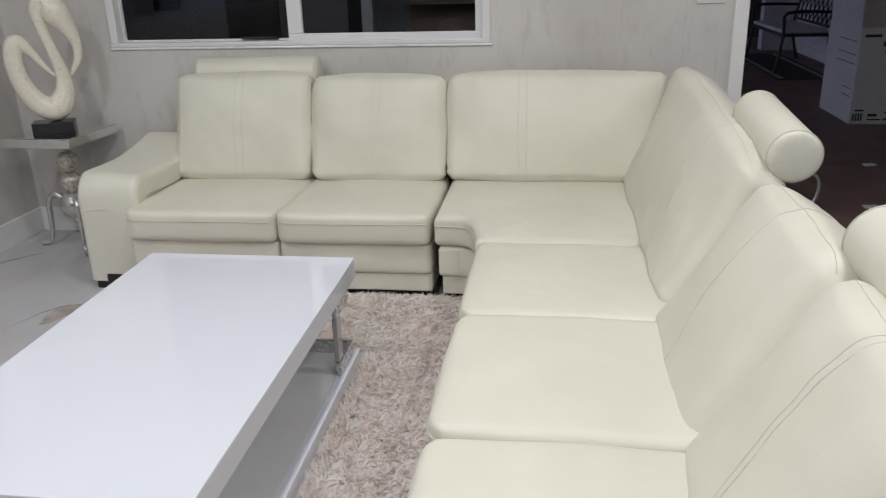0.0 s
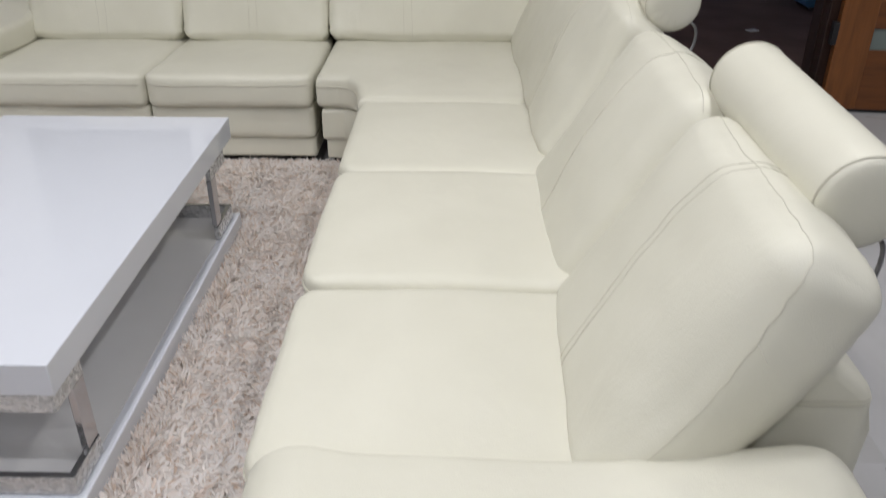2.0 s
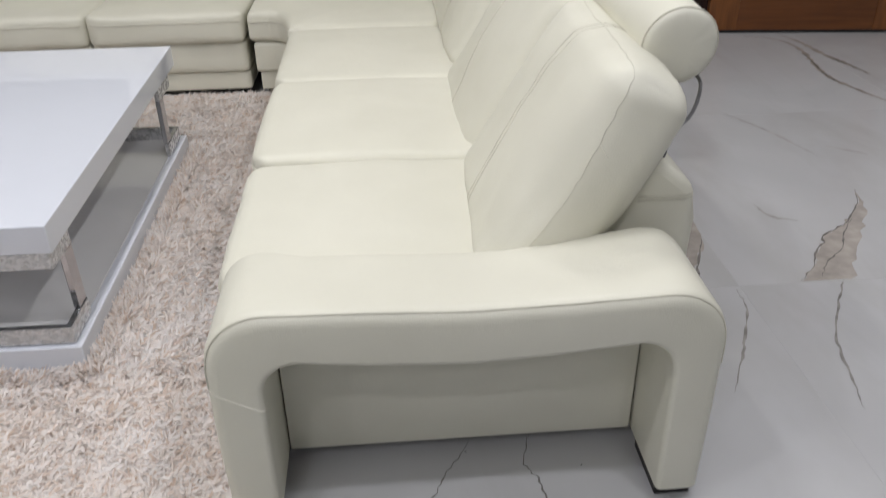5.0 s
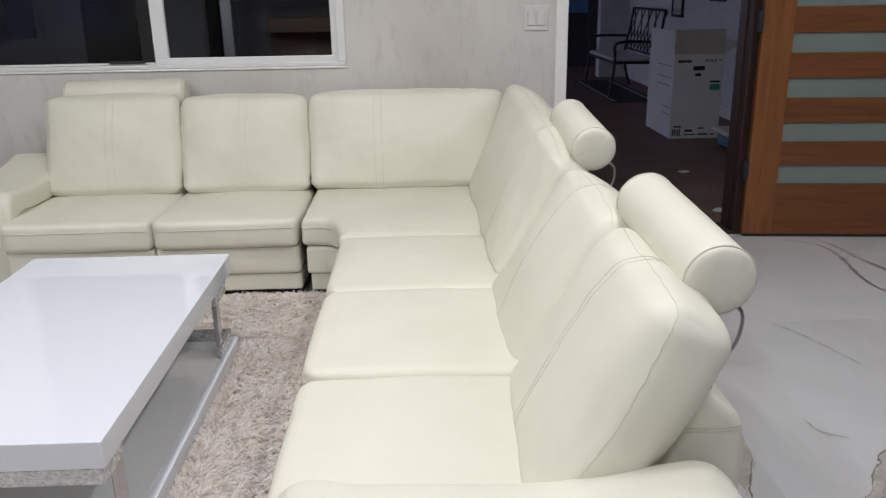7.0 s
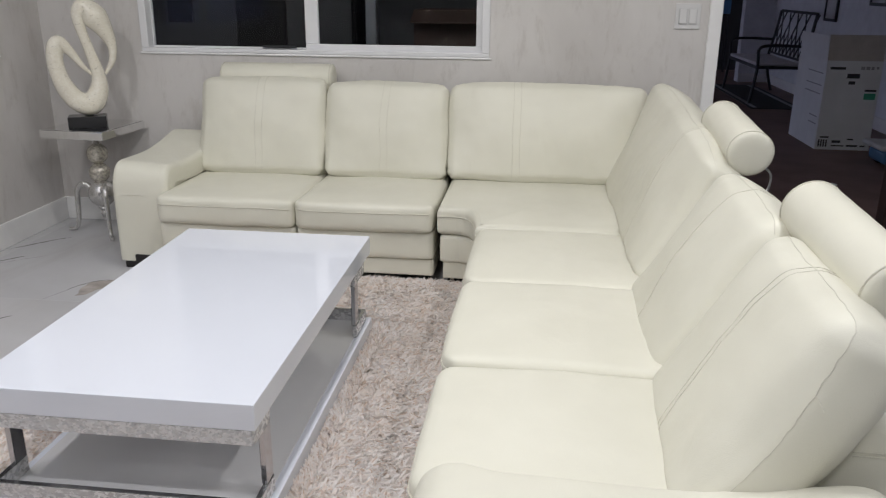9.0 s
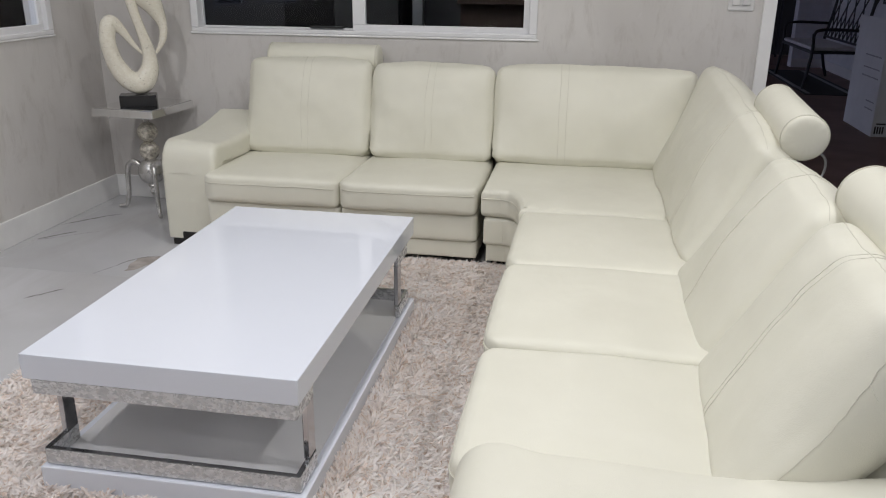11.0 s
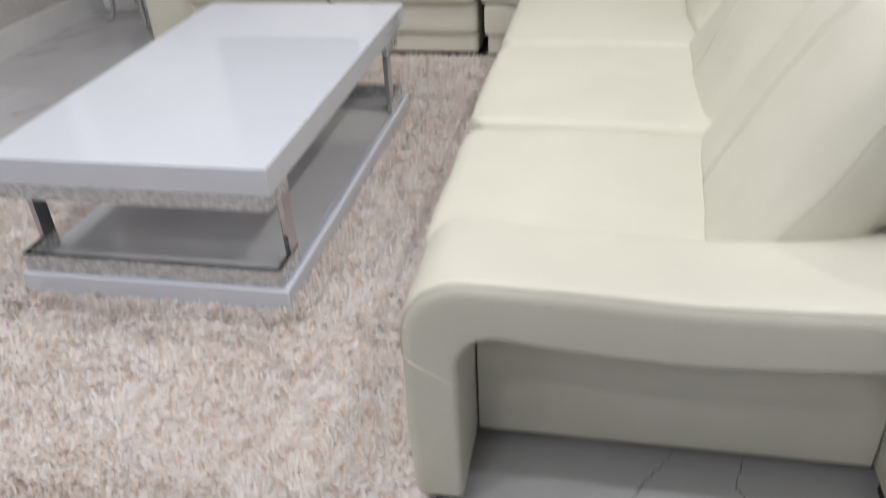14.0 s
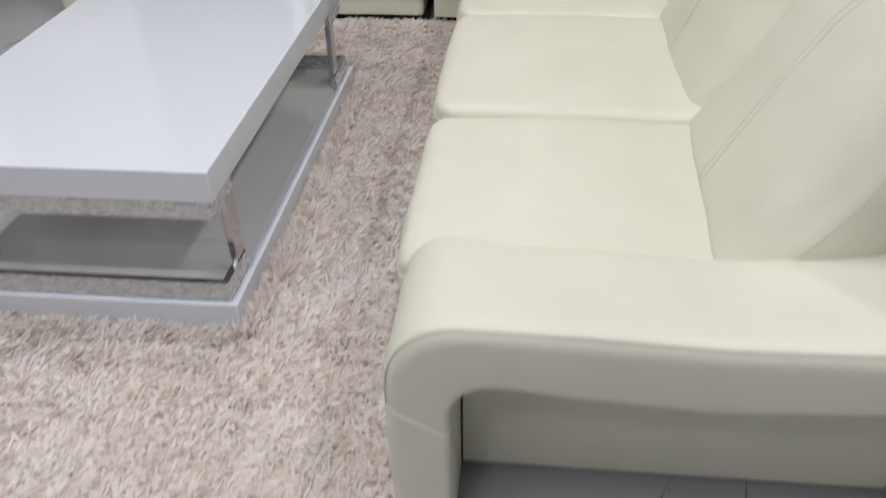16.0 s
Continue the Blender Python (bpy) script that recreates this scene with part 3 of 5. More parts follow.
def sofa_arm(parent, m, swoop=0.0, dip=0.034):
    """An arched arm: local x from its front to the back, its outer side at y = 0, z up."""
    o = [[(0.004, 0.034), (0.0, 0.2), (0.001, 0.37)], arc(0.102, 0.372, 0.1, 178, 95, 10), [(0.11, 0.472), (0.25, 0.469), (0.43, 0.461), (0.6, 0.464), (0.75, 0.470)], arc(0.760, 0.37, 0.1, 88, 2, 10), [(0.861, 0.36), (0.862, 0.2), (0.86, 0.034)]]
    n = [[(0.09, 0.034), (0.09, 0.2), (0.09, 0.312)], arc(0.152, 0.312, 0.062, 180, 92, 10), [(0.16, 0.374), (0.26, 0.362), (0.43, 0.353), (0.6, 0.363), (0.70, 0.373)], arc(0.712, 0.312, 0.062, 88, 0, 10), [(0.775, 0.31), (0.776, 0.2), (0.778, 0.034)]]
    outer = [p for a, c in zip(o, (10, 14, 26, 14, 10)) for p in resample(a, c)]
    inner = [p for a, c in zip(n, (10, 14, 26, 14, 10)) for p in resample(a, c)]
    r = 0.026

    def place(k, s, y):
        a, b = inner[k], outer[k]
        p = a.lerp(b, s)
        x, z = p.x, p.y
        top = max(0.0, min(1.0, (z - 0.34) / 0.1))
        if swoop:
            z += swoop * top * max(0.0, (x - 0.25) / 0.6) ** 1.6
        f = max(0.0, min(1.0, (0.80 - x) / 0.28)) * max(0.0, min(1.0, x / 0.15))
        z -= dip * top * f * max(0.0, min(1.0, y / ARM_W)) ** 1.3
        return m @ Vector((x, y, z))

    ring = []
    th = 0.1
    for cs, cy, a0 in ((1 - r / th, r, -90), (1 - r / th, ARM_W - r, 0), (0.12, ARM_W - 0.012, 90), (0.12, 0.012, 180)):
        rr = r if cs > 0.5 else 0.012
        for q in range(6):
            a = radians(a0 + 90 * q / 5)
            ring.append((cs + rr / th * math.cos(a), cy + rr * math.sin(a)))
        if a0 == -90:
            ring += [(1.0, r + (ARM_W - 2 * r) * q / 6) for q in range(1, 6)]
    bm = bmesh.new()
    rows = [[bm.verts.new(place(k, s, y)) for s, y in ring] for k in range(len(outer))]
    c = len(ring)
    for a, b in zip(rows, rows[1:]):
        for q in range(c):
            bm.faces.new((a[q], a[(q + 1) % c], b[(q + 1) % c], b[q]))
    bm.faces.new(rows[0][::-1])
    bm.faces.new(rows[-1])
    bmesh.ops.remove_doubles(bm, verts=bm.verts, dist=0.0004)
    arm = part("arm", bm, LEATHER, parent, angle=60)
    part("side_panel", moved(cube(0.0925, 0.7735, 0.165, 0.240, 0.036, 0.385 + swoop * 0.9, 0.004), m), LEATHER, arm)
    # black strip in place of the contact shade between panel and floor
    part("panel_base", moved(cube(0.092, 0.772, 0.205, 0.238, 0.001, 0.0355, 0.002), m), FOOT_AND_GAP, arm, "black strip for the shade under the panel")
    seam([place(k, *ring[3]) for k in range(8, len(outer) - 8)], arm, 0.0019, "welt")
    lo = 8
    seam([place(lo, s, y) for s, y in ring[6:10]] + [place(lo, s, y) for s, y in ring[:6][::-1]] + [place(lo, s, y) for s, y in ring[-6:][::-1]], arm, 0.0015).data.materials[0] = THREAD
    for x0, x1 in ((0.012, 0.082), (0.784, 0.852)):
        part("foot", moved(cube(x0, x1, 0.02, 0.15, 0.0, 0.036, 0.003), m), FOOT_AND_GAP, arm, "dark brown foot")
    part("foot", moved(cube(-0.005, 0.03, 0.075, 0.225, 0.0, 0.066, 0.004), m), FOOT_AND_GAP, arm, "black front foot")
    return arm


def base_front(parent, x0, x1, y, depth, z0=0.05, z1=0.258):
    """Two padded bands under the seats, facing -y."""
    for a, b, set_back, r in ((z0, 0.128, 0.014, 0.008), (0.126, z1, 0.0, 0.018)):
        l, w, h = x1 - x0, depth, b - a
        cushion(parent, "base_band", l, w, h, r, (0.0, 0.006 if not set_back else 0.001, 0.0), Matrix.Translation(((x0 + x1) / 2, y + set_back + depth / 2, (a + b) / 2)), a * 9, 0.002, None, 0.045)


def headrest(parent, a, b, r, rod):
    """A roll on bent rods: a and b are the middles of its ends."""
    a, b = Vector(a), Vector(b)
    d = (b - a)
    a_seed = 3.0 * a.y
    n = d.normalized()
    half = [(0.0, -0.004), (r * 0.25, -0.0037), (r * 0.45, -0.003), (r * 0.6, -0.002), (r * 0.73, -0.0005), (r * 0.85, 0.002), (r * 0.955, 0.006), (r * 0.985, 0.012), (r, 0.022), (r * 1.008, 0.08)]
    prof = half + [(r * 1.01, d.length / 2)] + [(x, d.length - z) for x, z in reversed(half)]
    turn = n.to_track_quat("Z", "Y").to_matrix().to_4x4()
    m = Matrix.Translation(a) @ turn
    bm = lathe(prof, 72)
    for v in bm.verts:
        c, a = v.co.xy.length / r, math.atan2(v.co.y, v.co.x)
        if 0.3 < c < 1.0:
            g = noise.noise((4 * math.cos(a), 4 * math.sin(a), a_seed)) * (0.0020 if c < 0.9 else 0.0012) * min(1.0, (c - 0.3) * 3)
            v.co.z += g
    roll = part("headrest", moved(bm, m), LEATHER, parent, angle=50)
    for z in (0.012, d.length - 0.012):
        seam([m @ Vector((r * 1.0 * math.cos(k / 40 * 2 * math.pi), r * 1.0 * math.sin(k / 40 * 2 * math.pi), z)) for k in range(41)], roll, 0.002, "welt")
    for pts in rod:
        part("rod", tube(spline(pts, 20), 0.0038, 8), STEEL, roll, "bent steel rod")
    return roll


def flip_xy():
    return Matrix(((0, 1, 0, 0), (1, 0, 0, 0), (0, 0, 1, 0), (0, 0, 0, 1)))


TOP = 0.378
# long section with the open arm, standing out from the corner
sofa = thing("sofa_section", "cream leather three-seat sofa section with arched arm", "sofa", "sectional sofa", (0.43, 1.0, 0))
Z = sofa.matrix_basis.inverted()
sofa_arm(sofa, Z)
for i, (a, b) in enumerate(((0.25, 0.785), (0.789, 1.377), (1.381, 1.975))):
    ob = seat_cushion(sofa, -0.02, 0.62, a, b, TOP + (0.006 if i == 1 else 0), 3.1 * i, "-x")
    ob.matrix_basis = Z
part("base", moved(cube(0.03, 0.83, 0.19, 1.97, 0.05, 0.255, 0.015, 3), Z), LEATHER, sofa)
part("back_frame", moved(extrude_profile([(0.70, 0.06), (0.884, 0.06), (0.888, 0.45)] + arc(0.833, 0.485, 0.055, 0, 58, 8) + [(0.81, 0.575), (0.77, 0.580), (0.70, 0.40)], 0.285, 1.97, 0.022, 4), Z), LEATHER, sofa)
for y in (0.30, 1.86):
    part("foot", moved(cube(0.06, 0.14, y, y + 0.08, 0.0, 0.052, 0.004), Z), FOOT_AND_GAP, sofa)
    part("foot", moved(cube(0.76, 0.84, y, y + 0.08, 0.0, 0.062, 0.004), Z), FOOT_AND_GAP, sofa)
back_cushion(sofa, 0.57, 0.165, 0.460, Z @ Vector((0.486, 0.53, 0.378)), 31, -93, 1.0, (0.0,), (1,), 0.030, True, 0.045, 0.0, 0.022, (0.026, 0.0), 0.0, 0.0009, 0.03, -0.42, (0.016, 0.030))
back_cushion(sofa, 0.61, 0.165, 0.465, Z @ Vector((0.508, 1.125, 0.378)), 31, -91.3, 2.0, (0.0,), (), 0.028, True, 0.045, 0.0, 0.0025, (0.022, 0.026), 0.0, 0.0008)
for z in (0.492, 0.500):
    seam([Z @ Vector(p) for p in ((0.775, 0.2838, z), (0.83, 0.2838, z), (0.868, 0.2842, z), (0.8815, 0.292, z), (0.8835, 0.31, z))], sofa, 0.0011)
headrest(sofa, Z @ Vector((0.864, 0.405, 0.742)), Z @ Vector((0.848, 0.90, 0.779)), 0.073,
         [[Z @ Vector(p) for p in ((0.90, 0.46, 0.69), (0.93, 0.45, 0.655), (0.905, 0.42, 0.60), (0.85, 0.40, 0.575), (0.80, 0.39, 0.57))],
          [Z @ Vector(p) for p in ((0.88, 0.84, 0.73), (0.91, 0.84, 0.69), (0.88, 0.83, 0.62), (0.80, 0.82, 0.57))]])
part("knob", moved(lathe([(0.005, -0.012), (0.0075, -0.004), (0.0075, 0.004), (0.003, 0.008)], 14, (0.825, 0.326, 0.572)), Z), BLACK, sofa, "small black knob")

# corner section
corner = thing("sofa_section", "cream leather corner sofa section with concave front", "sofa", "sectional sofa", (0.3, 2.5, 0))
Z = corner.matrix_basis.inverted()
plan = [(-0.212, 2.24), (-0.13, 2.238), (-0.095, 2.222), (-0.068, 2.185), (-0.05, 2.13), (-0.038, 2.06), (-0.03, 1.985), (0.62, 1.985), (0.62, 2.86), (-0.212, 2.86)]


def rounded(plan, first, last, n=6):
    """The plan with its open stretch from first to last drawn through as a curve."""
    mid = [(p.x, p.y) for p in spline([(x, y, 0) for x, y in plan[first : last + 1]], n * (last - first))]
    return plan[:first] + mid + plan[last + 1 :]


seat = part("seat_cushion", moved(padded(rounded(plan, 1, 6), 0.253, TOP + 0.004, 0.03, 6), Z), LEATHER, corner, angle=60)
seam([Z @ Vector((x, y - 0.0015, 0.338)) for x, y in rounded(plan, 1, 6)[:30]], seat, 0.0022, "welt")
low = [(x + 0.012, y + 0.012) for x, y in plan]
for a, b, s, r in ((0.05, 0.128, 0.012, 0.006), (0.126, 0.252, 0.0, 0.016)):
    part("base_band", moved(padded(rounded([(x + s, y + s) for x, y in low], 1, 6), a, b, r, 3), Z), LEATHER, corner, angle=60)
for x, y in ((-0.17, 2.30), (0.05, 2.05), (0.5, 2.7)):
    part("foot", moved(cube(x, x + 0.07, y, y + 0.07, 0.0, 0.052, 0.004), Z), FOOT_AND_GAP, corner)
part("back_frame", moved(cube(-0.20, 0.90, 2.93, 3.065, 0.06, 0.60, 0.03, 3), Z), LEATHER, corner)
part("back_frame", moved(cube(0.76, 0.90, 1.99, 2.925, 0.06, 0.60, 0.03, 3), Z), LEATHER, corner)
back_cushion(corner, 0.93, 0.155, 0.470, Z @ Vector((0.236, 2.716, 0.391)), 19, 0, 3.0, (-0.30,), (-1,), 0.03, False, 0.034, sink=-0.006, welt=-0.7, stitch=0.0009, crumple=1.9)
back_cushion(corner, 1.32, 0.155, 0.535, Z @ Vector((0.527, 2.14, 0.388)), 26, -90, 4.0, (0.42,), (), 0.024, True, 0.05, 0.14, 0.024, (0.012, 0.022), 0.055)
headrest(corner, Z @ Vector((0.851, 1.50, 0.790)), Z @ Vector((0.853, 1.97, 0.822)), 0.070,
         [[Z @ Vector(p) for p in ((0.89, 1.56, 0.75), (0.93, 1.55, 0.72), (0.92, 1.54, 0.66), (0.86, 1.54, 0.60), (0.80, 1.99, 0.58))]])

# short section with the closed arm under the window
short = thing("sofa_section", "cream leather two-seat sofa section with adjustable headrest", "sofa", "sectional sofa", (-0.98, 2.65, 0))
Z = short.matrix_basis.inverted()
sofa_arm(short, Z @ Matrix.Translation((-1.722, 2.325, 0)) @ Matrix.Diagonal((1.06, 0.85, 1.06, 1)) @ flip_xy(), 0.055, 0.02)
for i, (a, b) in enumerate(((-1.478, -0.848), (-0.844, -0.232))):
    ob = seat_cushion(short, a, b, 2.235, 2.88, TOP, 11 + 2.7 * i, "-y")
    ob.matrix_basis = Z
    base_front(short, Z.translation.x + a, Z.translation.x + b, Z.translation.y + 2.262, 0.66)
for x in (-1.40, -0.34):
    part("foot", moved(cube(x, x + 0.08, 2.30, 2.38, 0.0, 0.052, 0.004), Z), FOOT_AND_GAP, short)
    part("foot", moved(cube(x, x + 0.08, 2.86, 2.92, 0.0, 0.062, 0.004), Z), FOOT_AND_GAP, short)
part("back_frame", moved(cube(-1.50, -0.225, 2.93, 3.065, 0.06, 0.60, 0.03, 3), Z), LEATHER, short)
back_cushion(short, 0.635, 0.155, 0.480, Z @ Vector((-1.165, 2.716, 0.384)), 19, 0, 5.0, (0.0,), (-1, 1), 0.03, False, 0.034, sink=-0.006, welt=-0.7, stitch=0.0009, crumple=1.9)
back_cushion(short, 0.60, 0.155, 0.468, Z @ Vector((-0.540, 2.716, 0.384)), 19, 0, 6.0, (0.0,), (-1, 1), 0.03, False, 0.034, sink=-0.006, welt=-0.7, stitch=0.0009, crumple=1.9)
headrest(short, Z @ Vector((-1.415, 2.995, 0.822)), Z @ Vector((-0.835, 2.995, 0.822)), 0.072,
         [[Z @ Vector(p) for p in ((x, 3.01, 0.76), (x, 3.03, 0.70), (x, 3.02, 0.60))] for x in (-1.3, -0.95)])

# matching armchair, of which the end of one arm shows
chair = thing("armchair", "cream leather armchair matching the sectional sofa", "armchair", "", (-0.45, -1.0, 0))
Z = chair.matrix_basis.inverted()
sofa_arm(chair, Z @ Matrix.Translation((-0.048, -0.512, 0)) @ Matrix.Rotation(math.pi, 4, "Z"))
sofa_arm(chair, Z @ Matrix.Translation((-0.048, -1.625, 0)) @ Matrix.Diagonal((-1, 1, 1, 1)))
ob = seat_cushion(chair, -0.64, -0.02, -1.37, -0.78, TOP, 21, "-y")
ob.matrix_basis = Z
part("base", moved(cube(-0.86, -0.06, -1.40, -0.74, 0.05, 0.255, 0.015, 3), Z), LEATHER, chair)
back_cushion(chair, 0.6, 0.155, 0.455, Z @ Vector((-0.53, -1.075, 0.372)), 30, 90, 7.0, (0.0,), (), 0.03)
part("back_frame", moved(cube(-0.885, -0.76, -1.40, -0.74, 0.06, 0.56, 0.03, 3), Z), LEATHER, chair)


# ---- coffee table ----
def coffee_table():
    t = thing("coffee_table", "white lacquered coffee table with chrome frame legs", "coffee table", "", (-0.745, 1.11, 0))
    Z = t.matrix_basis.inverted()
    x0, x1, y0, y1 = -1.092, -0.398, 0.487, 1.735
    rise = 0.0065  # the top climbs a little towards the window
    slope = Matrix.Identity(4)
    slope[2][1], slope[2][3] = rise / (y1 - y0), -rise * y0 / (y1 - y0)
    part("tabletop", moved(cube(x0, x1, y0, y1, 0.325, 0.391, 0.0025), Z @ slope), LACQUER, t)
    plinth = part("plinth", moved(cube(-1.072, -0.388, 0.470, y1 - 0.04, 0.012, 0.092, 0.003), Z), LACQUER, t, "white lacquered plinth on the rug")
    part("glass_inset", moved(cube(-1.050, -0.413, y0 + 0.008, y1 - 0.065, 0.0925, 0.0955, 0.001), Z), GREY_GLASS, plinth, "grey glossy glass inset")
    def band(near, far, xa, xb, k, w=0.014):
        """The plan of a bent band: a long side at near, its ends turned back to far, the corners cut."""
        s = 1 if far > near else -1
        out = [(xa, far), (xa, near + k * s), (xa + k, near), (xb - k, near), (xb, near + k * s), (xb, far)]
        g = max(k + w * 0.42, w + 0.0005)
        inn = [(xb - w, far), (xb - w, near + g * s), (xb - g, near + w * s), (xa + g, near + w * s), (xa + w, near + g * s), (xa + w, far)]
        return out + inn

    xa, xb = -1.0625, -0.4025
    for near, far in ((0.482, 0.602), (y1 - 0.075, y1 - 0.232)):
        s = 1 if far > near else -1
        frame = part("leg_frame", moved(prism(band(near + 0.006 * s, far, xa - 0.010, xb - 0.002, 0.003), 0.287, 0.3245 + rise * (min(near, far) - y0) / (y1 - y0)), Z), HAMMER, t, "hammered chrome band frame")
        part("foot_band", moved(prism(band(near, far, xa, xb, 0.003), 0.096, 0.137), Z), HAMMER, frame)
        part("band_edge", moved(prism(band(near + 0.001 * s, far, xa + 0.001, xb - 0.001, 0.003, 0.012), 0.1372, 0.1392), Z), DARK_MIRROR, frame, "dark polished band edge")
        for a, b in ((xa, xa + 0.014), (xb - 0.016, xb - 0.002)):
            lo, hi = sorted((far - 0.045 * s, far))
            part("leg", moved(cube(a, b, lo, hi, 0.1395, 0.2868, 0.0015), Z), CHROME, frame, "polished chrome leg")
            part("leg_inner_face", moved(cube(a + 0.014 if a == xa else a - 0.001, a + 0.015 if a == xa else a, lo + 0.002, hi - 0.002, 0.1395, 0.286), Z), DARK_MIRROR, frame, "dark polished inner face")
    return t


coffee_table()


# ---- side table and sculpture ----
def side_table():
    t = thing("side_table", "silver side table with stacked balls and curved legs", "side table", "", (-2.082, 2.862, 0), -4)
    part("tabletop", cube(-0.174, 0.172, -0.195, 0.195, 0.533, 0.573, 0.003), MIRROR, t, "bevelled mirrored top")
    part("mirror_inset", cube(-0.168, 0.166, -0.189, 0.189, 0.5735, 0.576, 0.001), MIRROR, t)
    part("collar", lathe([(0.05, 0.533), (0.042, 0.518), (0.018, 0.490), (0.015, 0.475)], 24), SILVER, t)
    ball = lambda c, r: [(r * math.cos(radians(a)), c + r * math.sin(radians(a))) for a in range(-80, 81, 16)]
    part("ball", lathe(ball(0.425, 0.054), 28), MOSAIC, t, "mosaic silver ball")
    part("ball", lathe(ball(0.325, 0.053), 28), MOSAIC, t, "mosaic silver ball")
    part("hub", lathe(ball(0.213, 0.072), 28), SILVER, t)
    part("finial", lathe([(0.022, 0.15), (0.028, 0.135), (0.014, 0.12), (0.020, 0.10), (0.006, 0.075)], 20), SILVER, t)
    for k in range(3):
        a = radians(-50 - 122 * k)
        pts = [(0.05, 0.235), (0.095, 0.262), (0.132, 0.232), (0.140, 0.15), (0.146, 0.07), (0.165, 0.018), (0.205, 0.010)]
        path = spline([(r * math.cos(a), r * math.sin(a), z) for r, z in pts], 26)
        part("leg", tube(path, [0.017 - 0.007 * i / 26 for i in range(27)], 10), SILVER, t)
    return t


side_table()


def sculpture():
    t = thing("sculpture", "pearl mosaic abstract loop sculpture on black plinth", "sculpture", "", (-2.072, 2.80, 0.576), 26)
    part("plinth", cube(-0.090, 0.090, -0.052, 0.052, 0.0, 0.058, 0.003), BLACK_GLOSS, t, "glossy black plinth")
    # one limb: from the thin left tail round the bowl, up the stem, over the head and down to the right tail
    pts = [(0.066, 0.250, 0.005), (0.012, 0.305, 0.013), (-0.044, 0.378, 0.024), (-0.098, 0.414, 0.041), (-0.122, 0.345, 0.040), (-0.112, 0.265, 0.041), (-0.082, 0.192, 0.046),
           (-0.030, 0.132, 0.052), (0.036, 0.118, 0.058), (0.083, 0.178, 0.047), (0.090, 0.262, 0.033), (0.060, 0.375, 0.025), (0.032, 0.470, 0.025), (0.022, 0.545, 0.032),
           (0.054, 0.585, 0.043), (0.106, 0.540, 0.063), (0.152, 0.470, 0.042), (0.180, 0.398, 0.024), (0.172, 0.325, 0.017), (0.130, 0.260, 0.007)]
    path = spline([(0.88 * x - 0.006, 0.02 * math.sin(8 * x), z) for x, z, r in pts], 150)
    rad = [max(0.004, p.x) for p in spline([(r, 0, 0) for x, z, r in pts], 150)]
    part("loop", tube(path, rad, 18), PEARL, t)
    return t


sculpture()


